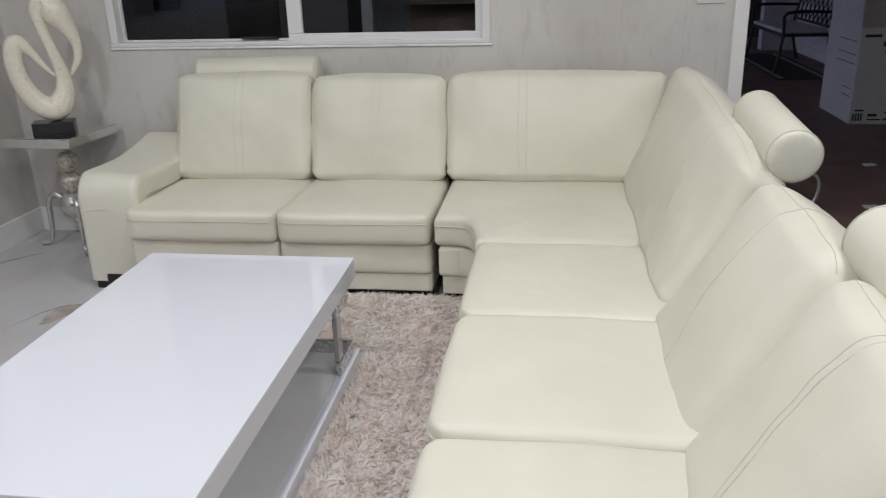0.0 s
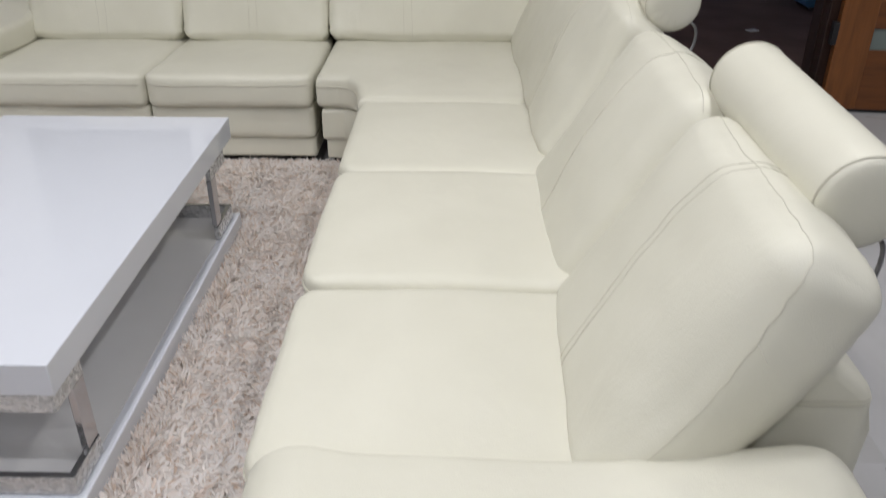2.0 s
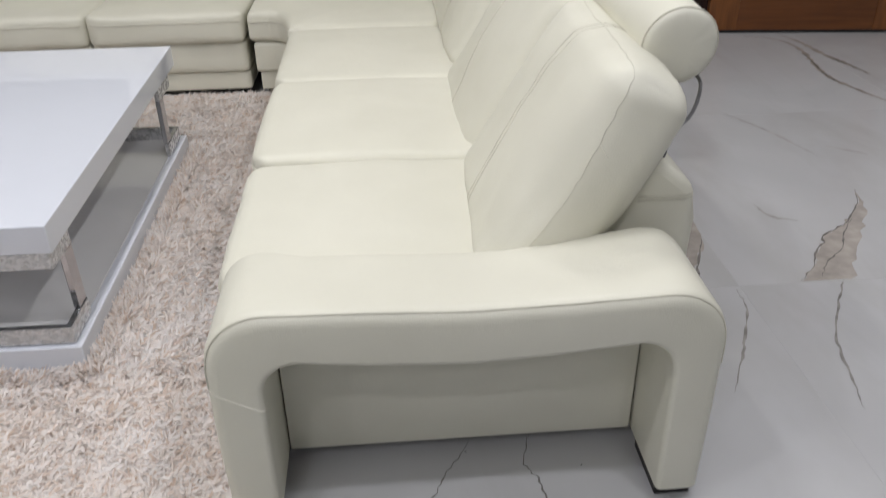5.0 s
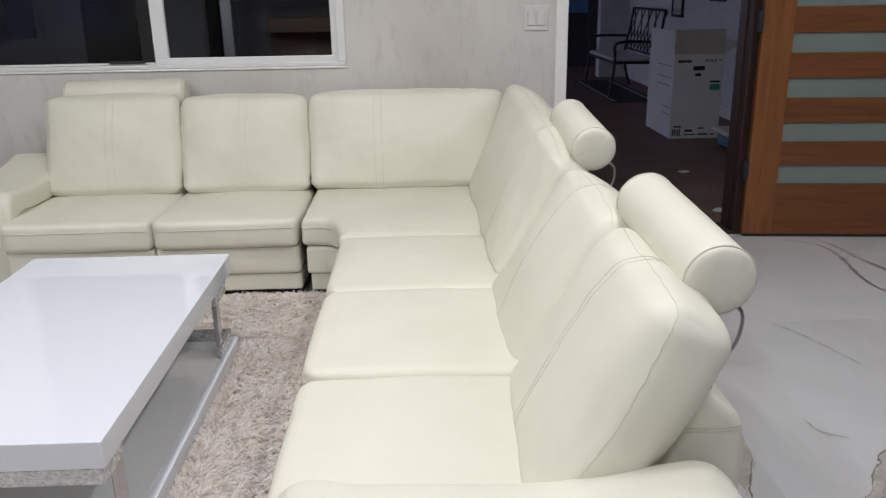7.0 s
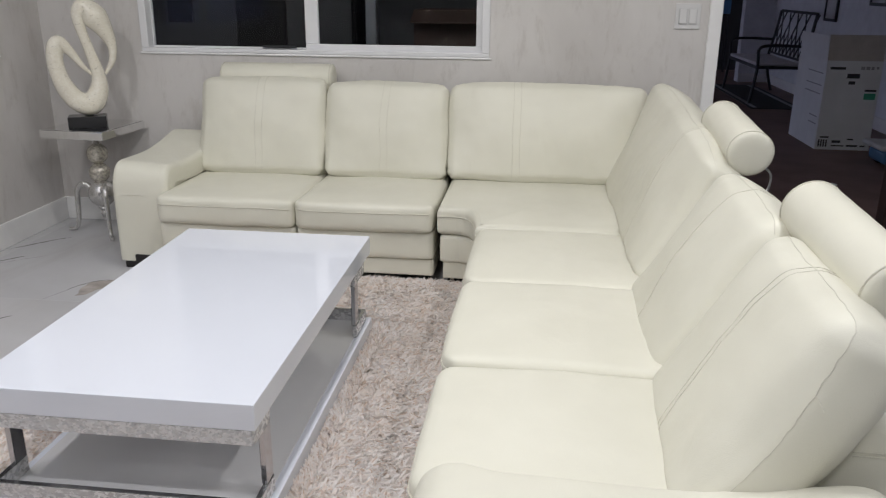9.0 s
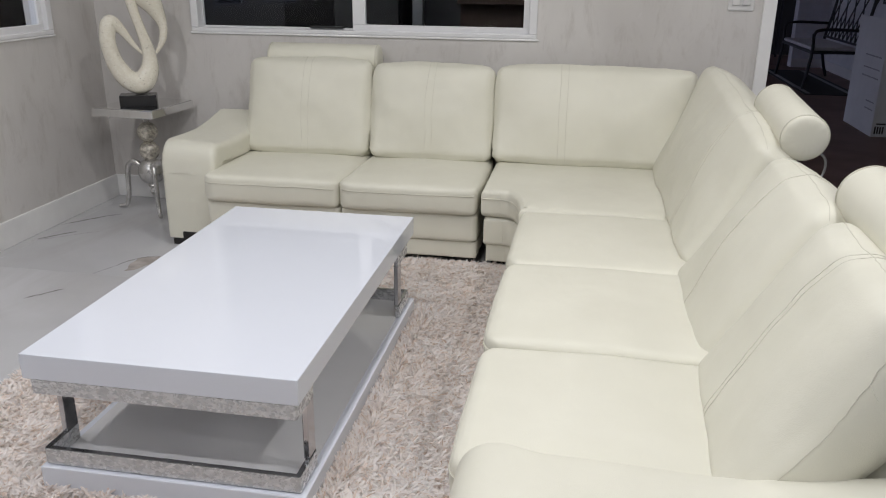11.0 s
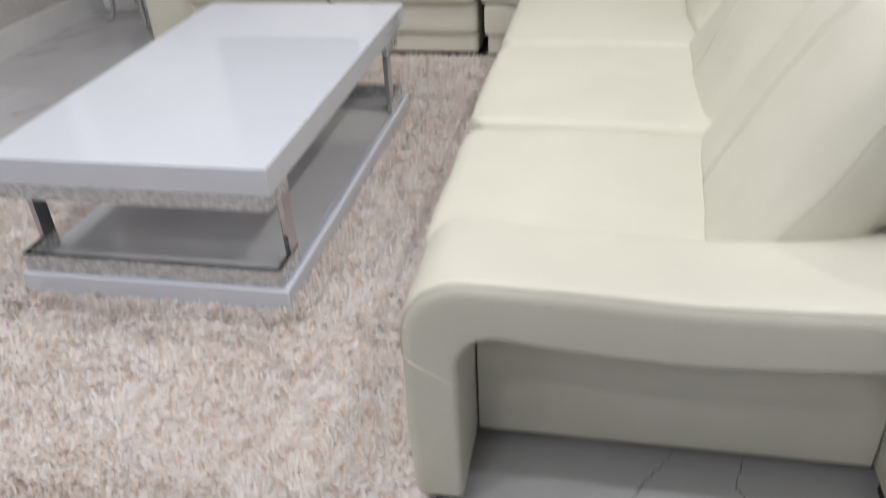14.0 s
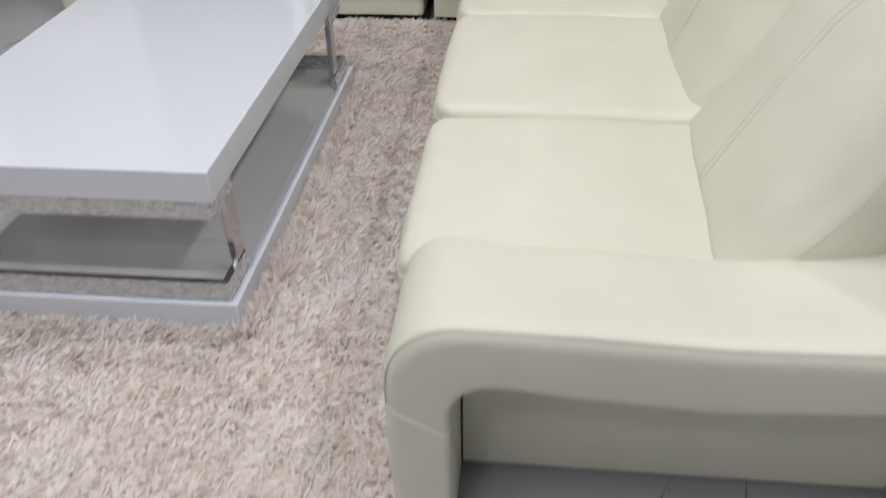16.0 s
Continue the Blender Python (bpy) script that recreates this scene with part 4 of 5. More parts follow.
# ---- rug ----
def rug():
    x0, x1, y0, y1 = -1.52, 0.0, -0.095, 2.27
    t = thing("rug", "beige shag rug with shiny long pile", "rug", "", ((x0 + x1) / 2, (y0 + y1) / 2, 0))
    Z = t.matrix_basis.inverted()
    part("backing", moved(cube(x0 + 0.012, x1 - 0.012, y0 + 0.014, y1 - 0.012, 0.001, 0.020, 0.004), Z), BACKING, t)
    rng = np.random.default_rng(5)
    n = 370000
    p = np.stack([rng.uniform(x0 - 0.004, x1 + 0.004, n), rng.uniform(y0 - 0.004, y1 + 0.004, n)], 1)
    keep = ~((p[:, 0] > -1.076) & (p[:, 0] < -0.384) & (p[:, 1] > 0.466) & (p[:, 1] < 1.70))
    p = p[keep]
    n = len(p)
    # yarns gather in tufts, each with a lie of its own
    cell = 0.019
    g = np.floor(p / cell).astype(int)
    g -= g.min(0)
    count = g.max(0) + 1
    tuft = g[:, 0] * count[1] + g[:, 1]
    m = count[0] * count[1]
    origin = p.min(0)
    core = (np.stack([np.arange(m) // count[1], np.arange(m) % count[1]], 1) + rng.uniform(0.1, 0.9, (m, 2))) * cell + np.floor(origin / cell) * cell
    p = p + 0.18 * (core[tuft] - p)
    sway = np.array([noise.noise((x * 5, y * 5, 0.3)) * 2.6 for x, y in core])
    lie = sway + rng.normal(0, 1.2, m)
    flat = rng.uniform(0.75, 1.35, m)
    a = lie[tuft] + rng.normal(0, 0.9, n)
    tilt = np.clip(flat[tuft] + rng.normal(0, 0.22, n), 0.5, 1.45)
    length = rng.uniform(0.026, 0.05, n)
    wide = rng.uniform(0.0014, 0.0033, n)
    wave = np.array([0.012 * noise.noise((x * 7, 0.5, 0)) + 0.006 * noise.noise((x * 23, 2.5, 0)) for x in p[:, 0]])
    p[:, 1] += np.clip(1 - (p[:, 1] - y0) / 0.12, 0, 1) * (wave + 0.004)
    near = np.minimum.reduce([p[:, 0] - x0, x1 - p[:, 0], p[:, 1] - y0, y1 - p[:, 1]])
    out = np.argmin(np.stack([p[:, 0] - x0, x1 - p[:, 0], p[:, 1] - y0, y1 - p[:, 1]]), 0)
    edge = near < rng.uniform(0.0, 0.06, n)
    cx, cy = np.clip(p[:, 0], -1.072, -0.388), np.clip(p[:, 1], 0.470, 1.695)
    away = np.hypot(p[:, 0] - cx, p[:, 1] - cy)
    by = away < 0.05
    tilt[by] *= 0.55
    high = (away < 0.045) & (p[:, 0] > -0.388)
    length[high] = rng.uniform(0.035, 0.055, high.sum())
    tilt[high] = rng.uniform(0.1, 0.7, high.sum())
    a[high] = math.pi + rng.normal(0, 1.2, high.sum())
    a[edge] = np.array([math.pi, 0, -math.pi / 2, math.pi / 2])[out[edge]] + rng.normal(0, 0.6, edge.sum())
    tilt[edge] = rng.uniform(0.6, 1.45, edge.sum())
    length[edge] *= rng.uniform(0.6, 1.0, edge.sum())
    top = (rng.random(n) < 0.34) & ~edge & ~high
    wide[top] = rng.uniform(0.0019, 0.0040, top.sum())
    a[top] = rng.uniform(-math.pi, math.pi, top.sum())
    length[top] = rng.uniform(0.013, 0.024, top.sum())
    tilt[top] = rng.uniform(0.85, 1.35, top.sum())
    mound = np.array([0.007 * noise.noise((x * 14, y * 14, 4.0)) + 0.006 * noise.noise((x * 5, y * 5, 9.0)) for x, y in core])[tuft]
    rise = np.where(top, rng.uniform(0.021, 0.034, n), 0.018) + np.clip(mound, -0.008, 0.012) * ~edge
    d = np.stack([np.cos(a), np.sin(a)], 1)
    s = np.stack([-np.sin(a + rng.normal(0, 0.7, n)), np.cos(a)], 1) * wide[:, None]
    rows = []
    for f, k, sag in ((0.0, 0.8, 0.0), (0.55, 1.0, 0.35), (1.0, 0.75, 0.75)):
        tt = tilt * (0.5 + 0.75 * f)
        xy = p + d * (np.sin(tt) * length * f)[:, None]
        z = np.maximum(0.004, rise + np.cos(np.minimum(tt, 1.5)) * length * f * (1 - 0.25 * sag))
        for sg in (-1, 1):
            rows.append(np.column_stack([xy + sg * k * s, z + sg * 0.0008]))
    v = np.stack(rows, 1).reshape(-1, 3) - np.array(t.matrix_basis.translation)
    i = np.arange(n)[:, None] * 6
    f = np.concatenate([i + [0, 1, 3, 2], i + [2, 3, 5, 4]], 0)
    me = bpy.data.meshes.new("shag")
    me.vertices.add(len(v))
    me.vertices.foreach_set("co", v.ravel())
    me.loops.add(f.size)
    me.loops.foreach_set("vertex_index", f.ravel())
    me.polygons.add(len(f))
    me.polygons.foreach_set("loop_start", np.arange(len(f)) * 4)
    me.update(calc_edges=True)
    me.validate()
    tagged(link("shag", me, FIBRE, t), kind="stuff")
    return t


rug()


# ---- entrance door, swung open against the wall ----
def front_door():
    t = thing("front_door", "open wooden front door with horizontal frosted lites", "door", "", (2.006, 3.062, 0.0), -6.0)
    W, H, D = 1.0, 2.08, 0.045
    z0 = 0.018
    for a, b in ((0.0, 0.152), (W - 0.152, W)):
        part("stile", cube(a, b, -D, 0, z0, H, 0.003), DOOR_V, t)
    lites = [(0.292 + 0.222 * k, 0.292 + 0.222 * k + 0.096) for k in range(8)]
    edges = [z0] + [z for l in lites for z in l] + [H]
    for a, b in zip(edges[::2], edges[1::2]):
        part("rail", cube(0.152, W - 0.152, -D + 0.003, -0.003, a, b, 0.002), DOOR_H, t)
    for a, b in lites:
        part("pane", cube(0.150, W - 0.150, -D + 0.014, -0.014, a - 0.003, b + 0.003, 0.001), FROST, t, "frosted green-grey glass strip")
    for z in (0.31, 1.06, 1.80):
        part("hinge", cube(-0.022, 0.002, -D - 0.002, -0.006, z, z + 0.1, 0.002), BLACK, t, "black door hinge")
    part("weather_strip", cube(0.01, W - 0.01, -D + 0.012, -0.012, 0.004, z0, 0.001), RUBBER, t)
    return t


front_door()


# ---- outside, beyond the doorway and the window ----
setting(part("ground", cube(-40, 40, WY + T, 60, -0.14, -0.02), DECK), "dark reddish concrete patio floor at night", "ground")
setting(part("wall_patio_side", cube(3.45, 3.63, 3.4, 11.7, -0.02, 3.0), STUCCO), "white stucco wall of the dark patio", "wall")
setting(part("wall_patio_end", cube(3.03, 3.45, 11.2, 11.4, -0.02, 3.0), STUCCO), "white stucco wall end of the dark patio", "wall")
# added sheet covering the sky, the void's darkness in its colour
setting(part("wall_patio_far", cube(0.6, 7.0, 13.0, 13.2, -0.02, 3.0), NIGHT_WOOD), "near-black sheet standing for the dark void beyond the patio", "wall")
# unseen roof, carried far to the left so no sky shows in the panes
setting(part("patio_roof", cube(-6.2, 7.0, WY + T + 0.02, 13.2, 2.75, 2.9), CEILING), "unseen patio roof, extended to block the sky", "ceiling")
bm = cube(3.43, 3.448, 3.4, 11.18, -0.02, 0.10, 0.003)
block(bm, 3.03, 3.43, 11.18, 11.198, -0.02, 0.10, 0.003)
setting(part("patio_baseboard", bm, PAINT), "white baseboard of the patio wall", "baseboard")


def bench():
    t = thing("garden_bench", "black metal garden bench with pale seat pad", "bench", "", (2.93, 9.5, -0.02))
    L = 0.72
    for s in (-1, 1):
        y = s * L
        part("leg", tube(spline([(-0.30, y, 0.0), (-0.27, y, 0.22), (-0.25, y, 0.43), (-0.26, y, 0.62)], 14), 0.018, 8), BLACK, t)
        part("leg", tube(spline([(0.32, y, 0.0), (0.26, y, 0.2), (0.23, y, 0.43), (0.29, y, 0.75), (0.33, y, 1.02)], 16), 0.018, 8), BLACK, t)
        part("armrest", tube(spline([(-0.26, y, 0.60), (-0.22, y, 0.655), (-0.05, y, 0.67), (0.27, y, 0.66)], 14), 0.017, 8), BLACK, t)
    part("seat_frame", cube(-0.27, 0.25, -L, L, 0.405, 0.435, 0.006), BLACK, t)
    part("seat_pad", cube(-0.26, 0.22, -L + 0.03, L - 0.03, 0.437, 0.475, 0.015, 3), CLOTH, t, "pale grey seat pad")
    back = part("backrest", tube([(0.245, -L, 0.50), (0.245, L, 0.50)], 0.014, 8), BLACK, t)
    part("top_rail", tube([(0.335, -L, 1.02), (0.335, L, 1.02)], 0.016, 8), BLACK, back)
    n = 9
    for k in range(n):
        y = -L + 2 * L * (k + 0.5) / n
        dy = 0.16 if k % 2 else -0.16
        part("lattice_bar", tube([(0.25, y - dy, 0.51), (0.332, y + dy, 1.01)], 0.008, 6), BLACK, back)
        part("lattice_bar", tube([(0.25, y + dy, 0.51), (0.29, y, 0.76)], 0.008, 6), BLACK, back)
    return t


bench()


def carton(name, label, at, rz, size, mat, inner, flaps=True):
    t = thing(name, label, "cardboard box", "", at, rz)
    w, d, h = size
    k = 0.006
    bm = bmesh.new()
    ring = lambda g, z: [bm.verts.new((x, y, z)) for x, y in ((g, g), (w - g, g), (w - g, d - g), (g, d - g))]
    rings = [ring(0, 0), ring(0, h), ring(k, h), ring(k, k)]
    for a, b in zip(rings, rings[1:]):
        for n in range(4):
            bm.faces.new((a[n], a[(n + 1) % 4], b[(n + 1) % 4], b[n]))
    bm.faces.new(rings[0][::-1])
    bm.faces.new(rings[-1])
    part("body", bm, mat, t)
    if flaps:
        part("flap", moved(cube(0.0, w, 0, k, 0, 0.205), Matrix.Translation((0, 0, h)) @ Matrix.Rotation(radians(-4), 4, "X")), inner, t)
        part("flap", moved(cube(0, k, 0, d * 0.96, 0, w * 0.45), Matrix.Translation((0, 0.01, h)) @ Matrix.Rotation(radians(-3), 4, "Y")), mat, t)
        part("flap", moved(cube(0, k, 0, d * 0.96, 0, w * 0.42), Matrix.Translation((w - k, 0.01, h)) @ Matrix.Rotation(radians(60), 4, "Y")), mat, t)
    return t


def bars(parent, rows, y=-0.001, mat=None):
    """Printing that cannot be read, as plain bars on the front face: x, z, width, height."""
    for x, z, w, h in rows:
        part("print", cube(x, x + w, y, y + 0.0008, z, z + h), mat or PRINT, parent)


mat = thing("door_mat", "dark striped mat under the garden bench", "mat", "", (2.85, 9.6, -0.02))
part("mat_field", cube(-0.28, 0.30, -1.2, 1.15, 0.0, 0.008, 0.003), RUBBER, mat)
for x in (-0.25, 0.20):
    part("stripe", cube(x, x + 0.05, -1.15, 1.1, 0.0082, 0.010), PRINT_GREY, mat, "grey stripe")
screen = thing("blue_panel", "dark blue panel standing beyond the patio opening", "panel", "", (2.78, 12.6, -0.02))
part("sheet", cube(-0.3, 0.35, 0.0, 0.03, 0.9, 1.6, 0.004), BLUE, screen)
for x in (-0.28, 0.32):
    part("leg", cube(x, x + 0.03, 0.0, 0.03, 0.0, 0.9, 0.003), BLACK, screen)
box = carton("carton", "tall white printed shipping carton with open flaps", (2.53, 6.02, -0.02), 0, (0.435, 0.76, 0.735), CARD_WHITE, KRAFT)
bars(box, [(0.03, 0.664, 0.12, 0.02), (0.19, 0.545, 0.05, 0.026),
           (0.02, 0.025, 0.012, 0.06), (0.04, 0.025, 0.012, 0.06), (0.06, 0.025, 0.012, 0.06), (0.08, 0.025, 0.012, 0.06), (0.03, 0.10, 0.07, 0.012), (0.13, 0.06, 0.07, 0.02), (0.13, 0.03, 0.10, 0.01),
           (0.25, 0.03, 0.09, 0.014), (0.25, 0.085, 0.05, 0.012), (0.36, 0.03, 0.04, 0.012)])
bars(box, [(0.27, 0.665, 0.03, 0.026), (0.31, 0.665, 0.03, 0.026), (0.35, 0.665, 0.022, 0.026), (0.39, 0.67, 0.02, 0.02)], -0.001, PRINT_GREY)
bm = cube(0.17, 0.27, -0.0022, -0.0004, 0.595, 0.632, 0.0)
part("hand_hole", bm, PRINT, box)
part("sticker", cube(0.325, 0.415, -0.0025, -0.0004, 0.425, 0.475), GREEN, box, "green sticker")
part("sticker", cube(0.325, 0.415, -0.0026, -0.0004, 0.49, 0.505), PRINT, box)
for z in (0.20, 0.26, 0.45, 0.52, 0.62):
    part("print", cube(-0.0022, -0.0004, 0.06, 0.26 + 0.2 * (z > 0.4), z, z + 0.010), PRINT_GREY, box)

for y, z, w, h in ((8.70, 0.92, 0.40, 0.60), (7.37, 1.116, 0.42, 0.40)):
    f = thing("picture_frame", "dark framed picture on the patio wall", "picture", "patio pictures", (3.45, y, z))
    bm = bmesh.new()
    for a in ((0, w, 0, 0.03), (0, w, h - 0.03, h), (0, 0.03, 0.03, h - 0.03), (w - 0.03, w, 0.03, h - 0.03)):
        block(bm, -0.025, 0, a[0], a[1], a[2], a[3], 0.003)
    part("frame", bm, BLACK, f)
    part("print_sheet", cube(-0.012, -0.004, 0.028, w - 0.028, 0.028, h - 0.028), CLOTH, f)

tub = thing("floor_fan", "blue and white machine lying by the carton", "appliance", "", (2.86, 5.40, -0.02))
part("body", cube(-0.07, 0.16, -0.16, 0.18, 0.03, 0.13, 0.03, 3), BLUE, tub)
part("lid", cube(-0.10, 0.17, -0.12, 0.26, 0.13, 0.17, 0.02, 3), CLOTH, tub, "pale lid")
for y in (-0.12, 0.1):
    part("wheel", moved(lathe([(0.02, -0.02), (0.055, -0.018), (0.06, 0.0), (0.055, 0.018), (0.02, 0.02)], 24), Matrix.Translation((0.0, y, 0.06)) @ Matrix.Rotation(radians(90), 4, "X")), RUBBER, tub)

for x, y, rz in ((2.23, 4.68, 20), (2.10, 3.62, 50), (1.92, 3.75, 5)):
    s = thing("paper_scrap", "small white paper scrap on the patio floor", "scrap", "scraps", (x, y, -0.02), rz)
    part("sheet", cube(-0.036, 0.036, -0.025, 0.025, 0.0005, 0.010, 0.003), CARD_WHITE, s)

cab = thing("patio_cabinet", "cabinet outside the window, coloured night dark", "cabinet", "", (-0.75, 4.05, -0.02))
# cabinet body in the night-darkened timber colour
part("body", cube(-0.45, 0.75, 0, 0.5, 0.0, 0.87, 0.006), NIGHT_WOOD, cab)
# the box's darkness comes from its lowered colour
b = carton("carton", "brown cardboard box with open flaps outside window, colour darkened for night", (-0.60, 4.1, 0.85), 0, (0.62, 0.38, 0.28), CARD_NIGHT, CARD_NIGHT, False)
part("flap", moved(cube(0, 0.62, -0.17, 0, 0, 0.006), Matrix.Translation((0, 0.0, 0.275)) @ Matrix.Rotation(radians(24), 4, "X")), CARD_NIGHT, b)
# wall behind the window, darkened by its colour to keep the pane night dark
setting(part("wall_patio_back", cube(-6.0, 0.75, 5.3, 5.38, -0.02, 2.75), NIGHT_GREY), "grey wall across the patio, its colour darkened for night", "wall")
# flat black slabs stand for unlit openings, their darkness painted on
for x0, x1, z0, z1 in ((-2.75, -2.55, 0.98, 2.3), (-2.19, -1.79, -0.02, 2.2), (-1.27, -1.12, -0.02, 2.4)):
    setting(part("dark_opening", cube(x0, x1, 5.27, 5.298, z0, z1, 0.004), SHADE_BLACK), "black slab painted as an unlit opening in the patio wall", "door")
setting(part("patio_post", cube(-1.08, -1.00, 4.9, 4.98, -0.02, 2.75, 0.006), STEEL), "thin grey post outside the window", "post")

# added fence that hides the sky from the windows, near black for night
setting(part("side_fence", cube(-4.3, -4.2, -2.0, 5.4, -0.02, 3.2), NIGHT_WOOD), "near-black fence added outside to block the sky", "fence")
setting(part("side_ground", cube(-6.0, LX - T, -6.0, WY + T, -0.14, -0.02), DECK), "dark ground outside the left window", "ground")

# ---- floor ----
floor = setting(part("floor", cube(LX, RX, BY, WY + 0.002, -0.03, -0.0005), GROUT), "large glossy grey-white marble look floor tiles", "floor")


def vein(points, width, mat=None, seed=0, step=0.016):
    """A mineral line in the tile face, wandering and uneven."""
    rng = random.Random(seed)
    pts = spline([(x, y, 0) for x, y in points], max(8, int(sum((Vector(a) - Vector(b)).length for a, b in zip(points, points[1:])) / step)))
    bm, last = bmesh.new(), None
    for i, p in enumerate(pts):
        d = (pts[min(i + 1, len(pts) - 1)] - pts[max(i - 1, 0)]).normalized()
        side = Vector((-d.y, d.x, 0))
        c = p + side * rng.gauss(0, 0.0016)
        k = width * rng.uniform(0.25, 1.0) * (0.25 + min(1, 3 * i / len(pts), 3 * (1 - i / len(pts))))
        a, b = bm.verts.new((c.x + side.x * k, c.y + side.y * k, 0.0010)), bm.verts.new((c.x - side.x * k, c.y - side.y * k, 0.0010))
        if last:
            bm.faces.new((last[0], a, b, last[1]))
        last = (a, b)
    return part("vein", bm, mat or VEIN, floor)


def stain(points, seed, mat=None, rag=0.005):
    """A ragged patch of darker mineral in the tile face."""
    rng = random.Random(seed)
    bm, out = bmesh.new(), []
    n = len(points)
    for i in range(n):
        a, b = Vector(points[i]), Vector(points[(i + 1) % n])
        d = b - a
        for k in range(5):
            p = a.lerp(b, k / 5)
            out.append(bm.verts.new((p.x + rng.gauss(0, rag), p.y + rng.gauss(0, rag) * (abs(d.y) > 0.01), 0.0006)))
    for tri in tessellate_polygon([[v.co for v in out]]):
        f = bm.faces.new([out[i] for i in tri])
        f.normal_update()
        if f.normal.z < 0:
            f.normal_flip()
    me = bpy.data.meshes.new("vein_patch")
    bm.to_mesh(me)
    bm.free()
    return link("vein_patch", me, mat or VEIN_PATCH, floor)


vein([(0.274, -0.108), (0.283, -0.094), (0.297, -0.055), (0.313, -0.008), (0.346, 0.026), (0.376, 0.065), (0.392, 0.105), (0.423, 0.147), (0.45, 0.19)], 0.0018, VEIN_DARK, 1, 0.011)
vein([(0.575, 0.20), (0.568, 0.178), (0.552, 0.121), (0.571, 0.087), (0.58, 0.026), (0.574, -0.05), (0.58, -0.108), (0.589, -0.164), (0.6, -0.3)], 0.0018, VEIN_DARK, 2, 0.011)
vein([(0.757, -0.01), (0.751, -0.026), (0.732, -0.066), (0.713, -0.114), (0.683, -0.153), (0.66, -0.25)], 0.0018, VEIN_DARK, 3, 0.011)
vein([(-0.471, -0.146), (-0.444, -0.164), (-0.427, -0.185), (-0.409, -0.205), (-0.40, -0.26)], 0.0018, VEIN_DARK, 4, 0.011)
for x, y, r in ((0.276, -0.112, 0.004), (0.665, 0.106, 0.0025), (0.44, 0.163, 0.0025)):
    stain([(x - r, y), (x, y - 0.7 * r), (x + r, y + 0.2 * r), (x, y + 0.8 * r)], 40 + int(1000 * r), VEIN_SPOT, 0.0004)
stain([(-0.46, -0.09), (-0.44, -0.12), (-0.455, -0.16), (-0.495, -0.16)], 3)
vein([(1.218, 0.681), (1.203, 0.583), (1.13, 0.434), (1.051, 0.288)], 0.0035, VEIN, 5)
vein([(1.52, 0.70), (1.492, 0.66), (1.379, 0.473), (1.329, 0.297), (1.305, 0.211)], 0.0035, VEIN, 6)
stain([(1.829, 1.215), (1.79, 1.12), (1.724, 1.046), (1.675, 0.993), (1.579, 0.932), (1.563, 0.896), (1.509, 0.843), (1.484, 0.791), (1.406, 0.704), (1.55, 0.703), (1.62, 0.82), (1.73, 0.98), (1.80, 1.10)], 7)
vein([(1.829, 1.215), (1.785, 1.119), (1.724, 1.046), (1.675, 0.993), (1.579, 0.932), (1.563, 0.896), (1.509, 0.843), (1.484, 0.791), (1.406, 0.706)], 0.0032, VEIN_DARK, 31)
vein([(1.72, 1.03), (1.64, 0.93), (1.60, 0.86), (1.53, 0.80), (1.47, 0.72)], 0.0026, VEIN_DARK, 32)
stain([(1.229, 1.065), (1.222, 0.926), (1.178, 0.851), (1.136, 0.768), (1.131, 0.794), (1.141, 0.861), (1.17, 0.97)], 8)
vein([(1.222, 0.95), (1.178, 0.851), (1.15, 0.79), (1.13, 0.70)], 0.0035, VEIN_DARK, 33)
vein([(2.18, 2.95), (2.273, 2.911), (2.34, 2.828), (2.357, 2.684), (2.317, 2.471), (2.298, 2.334), (2.30, 2.24), (2.331, 2.136), (2.353, 2.059), (2.42, 1.9), (2.6, 1.6)], 0.014, VEIN_PATCH, 9)
vein([(2.357, 2.684), (2.317, 2.471), (2.298, 2.334), (2.30, 2.24), (2.331, 2.136), (2.353, 2.059)], 0.004, VEIN, 34)
vein([(2.366, 2.977), (2.411, 2.82), (2.419, 2.747), (2.433, 2.608), (2.457, 2.497), (2.48, 2.392), (2.494, 2.313)], 0.018, VEIN_PATCH, 10)
vein([(2.433, 2.608), (2.46, 2.497), (2.484, 2.392), (2.496, 2.30)], 0.004, VEIN, 35)
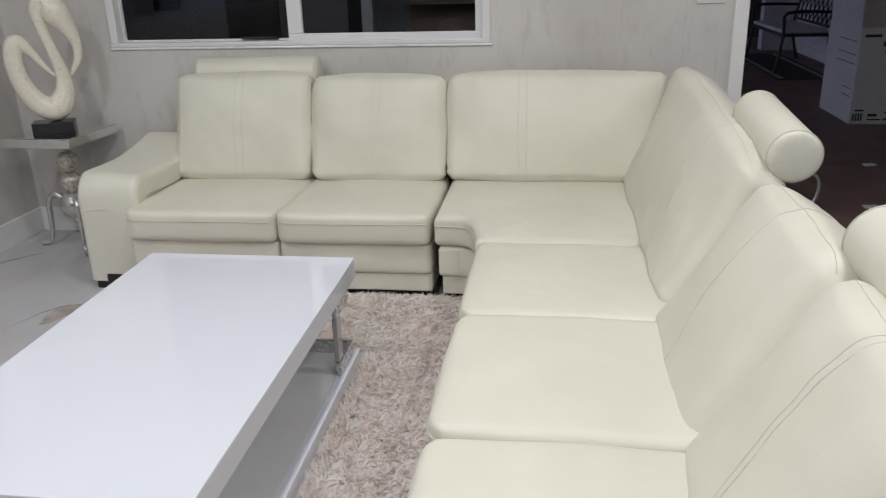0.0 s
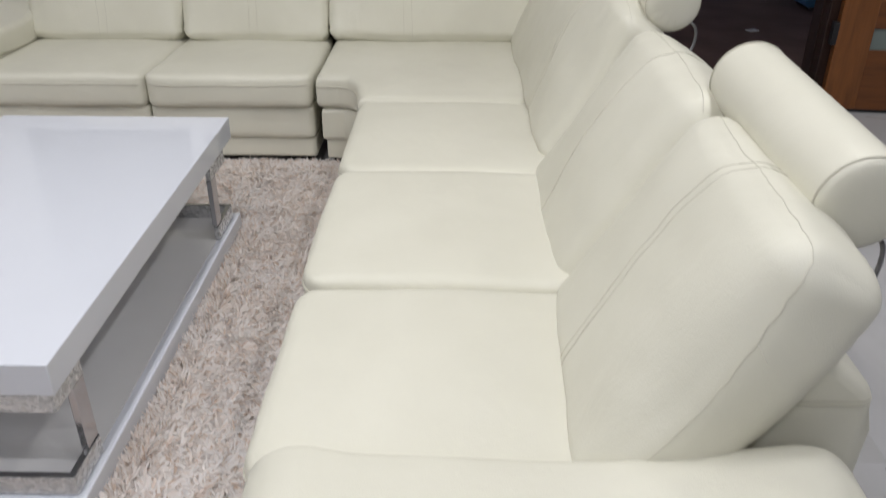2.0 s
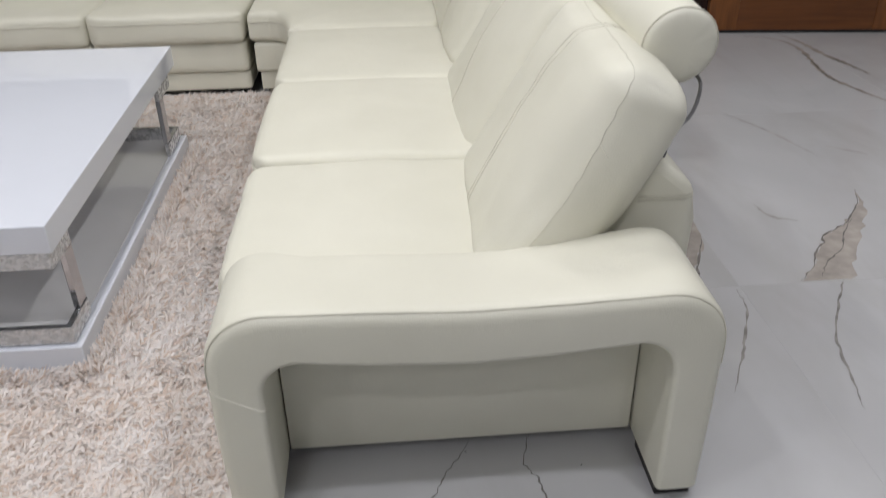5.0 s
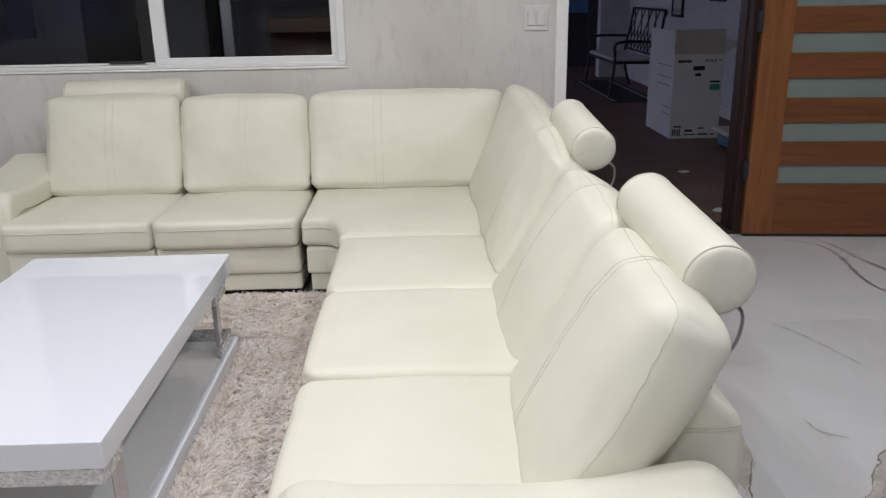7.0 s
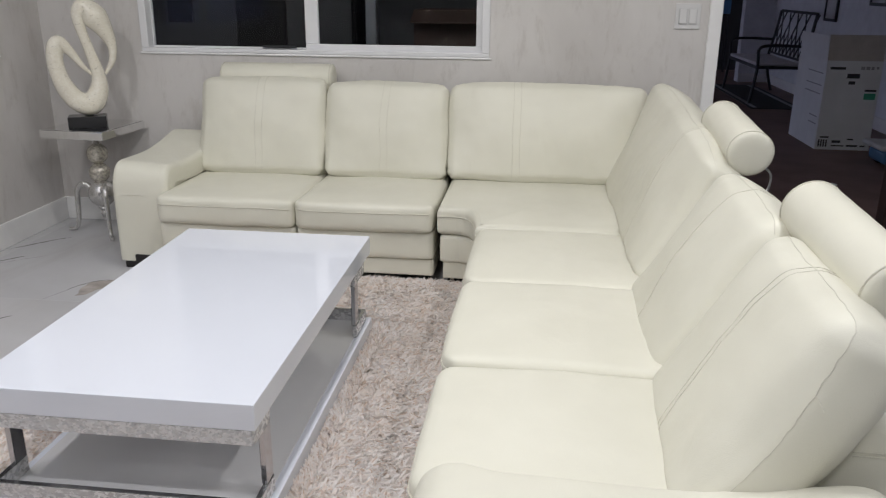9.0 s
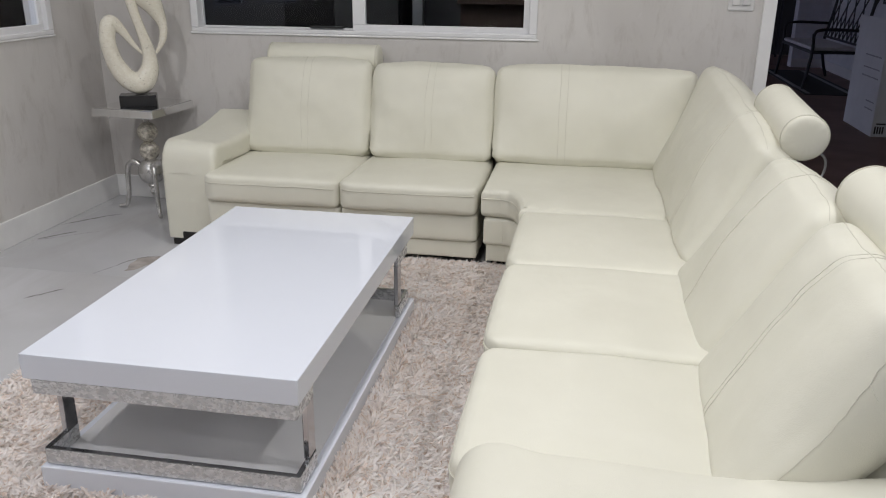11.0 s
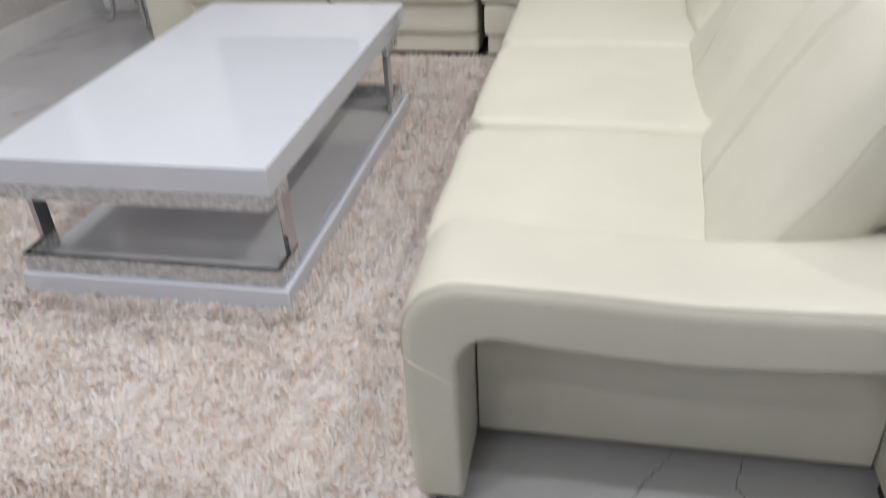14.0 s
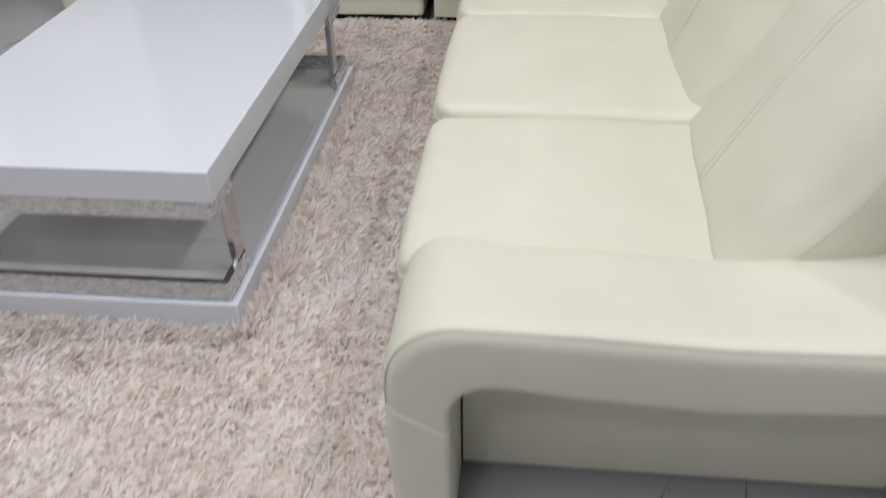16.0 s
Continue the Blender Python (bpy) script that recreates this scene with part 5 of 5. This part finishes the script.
vein([(1.662, 1.916), (1.728, 1.788), (1.784, 1.65), (1.838, 1.476)], 0.006, VEIN_FAINT, 36)
vein([(1.902, 1.564), (1.94, 1.536), (2.02, 1.47)], 0.006, VEIN_FAINT, 37)
vein([(1.461, 1.147), (1.478, 1.068), (1.546, 1.029)], 0.008, VEIN_FAINT, 38)
vein([(1.46, 2.46), (1.54, 2.40), (1.60, 2.30)], 0.006, VEIN_FAINT, 39)
stain([(-1.767, 2.111), (-1.72, 2.149), (-1.665, 2.16), (-1.67, 2.05), (-1.70, 1.985), (-1.741, 1.959)], 21)
vein([(-1.85, 1.90), (-1.79, 2.06), (-1.74, 2.135), (-1.66, 2.165)], 0.004, VEIN_DARK, 11)
vein([(-2.41, 2.50), (-2.34, 2.586), (-2.268, 2.678), (-2.21, 2.73)], 0.007, VEIN_DARK, 12)
vein([(-2.38, 2.27), (-2.348, 2.311), (-2.267, 2.413)], 0.007, VEIN_DARK, 13)
vein([(-2.388, 2.24), (-2.31, 2.31), (-2.16, 2.44)], 0.003, VEIN, 14)
vein([(-1.96, 1.60), (-1.932, 1.639), (-1.868, 1.72)], 0.006, VEIN_DARK, 15)
part("red_mark", cube(0.1885, 0.193, -0.121, -0.110, 0.0003, 0.0012), RED, floor)

xs = [LX] + [0.03 + 1.2 * k for k in range(-2, 5)] + [RX]
ys = [BY] + [0.698 + 1.2 * k for k in range(-4, 2)] + [WY]
xs = [x for x in xs if LX <= x <= RX]
shared = {}
for a, b in zip(xs, xs[1:]):
    for c, d in zip(ys, ys[1:]):
        size = (round(b - a, 3), round(d - c, 3))
        if size not in shared:
            bm = cube(-size[0] / 2 + 0.0005, size[0] / 2 - 0.0005, -size[1] / 2 + 0.0005, size[1] / 2 - 0.0005, -0.012, 0.0, 0.0003, 1)
            me = bpy.data.meshes.new("tile")
            bm.to_mesh(me)
            bm.free()
            me.materials.append(MARBLE)
            shared[size] = me
        ob = link("tile", shared[size], None, floor)
        ob.matrix_basis = pose((a + b) / 2, (c + d) / 2, 0)
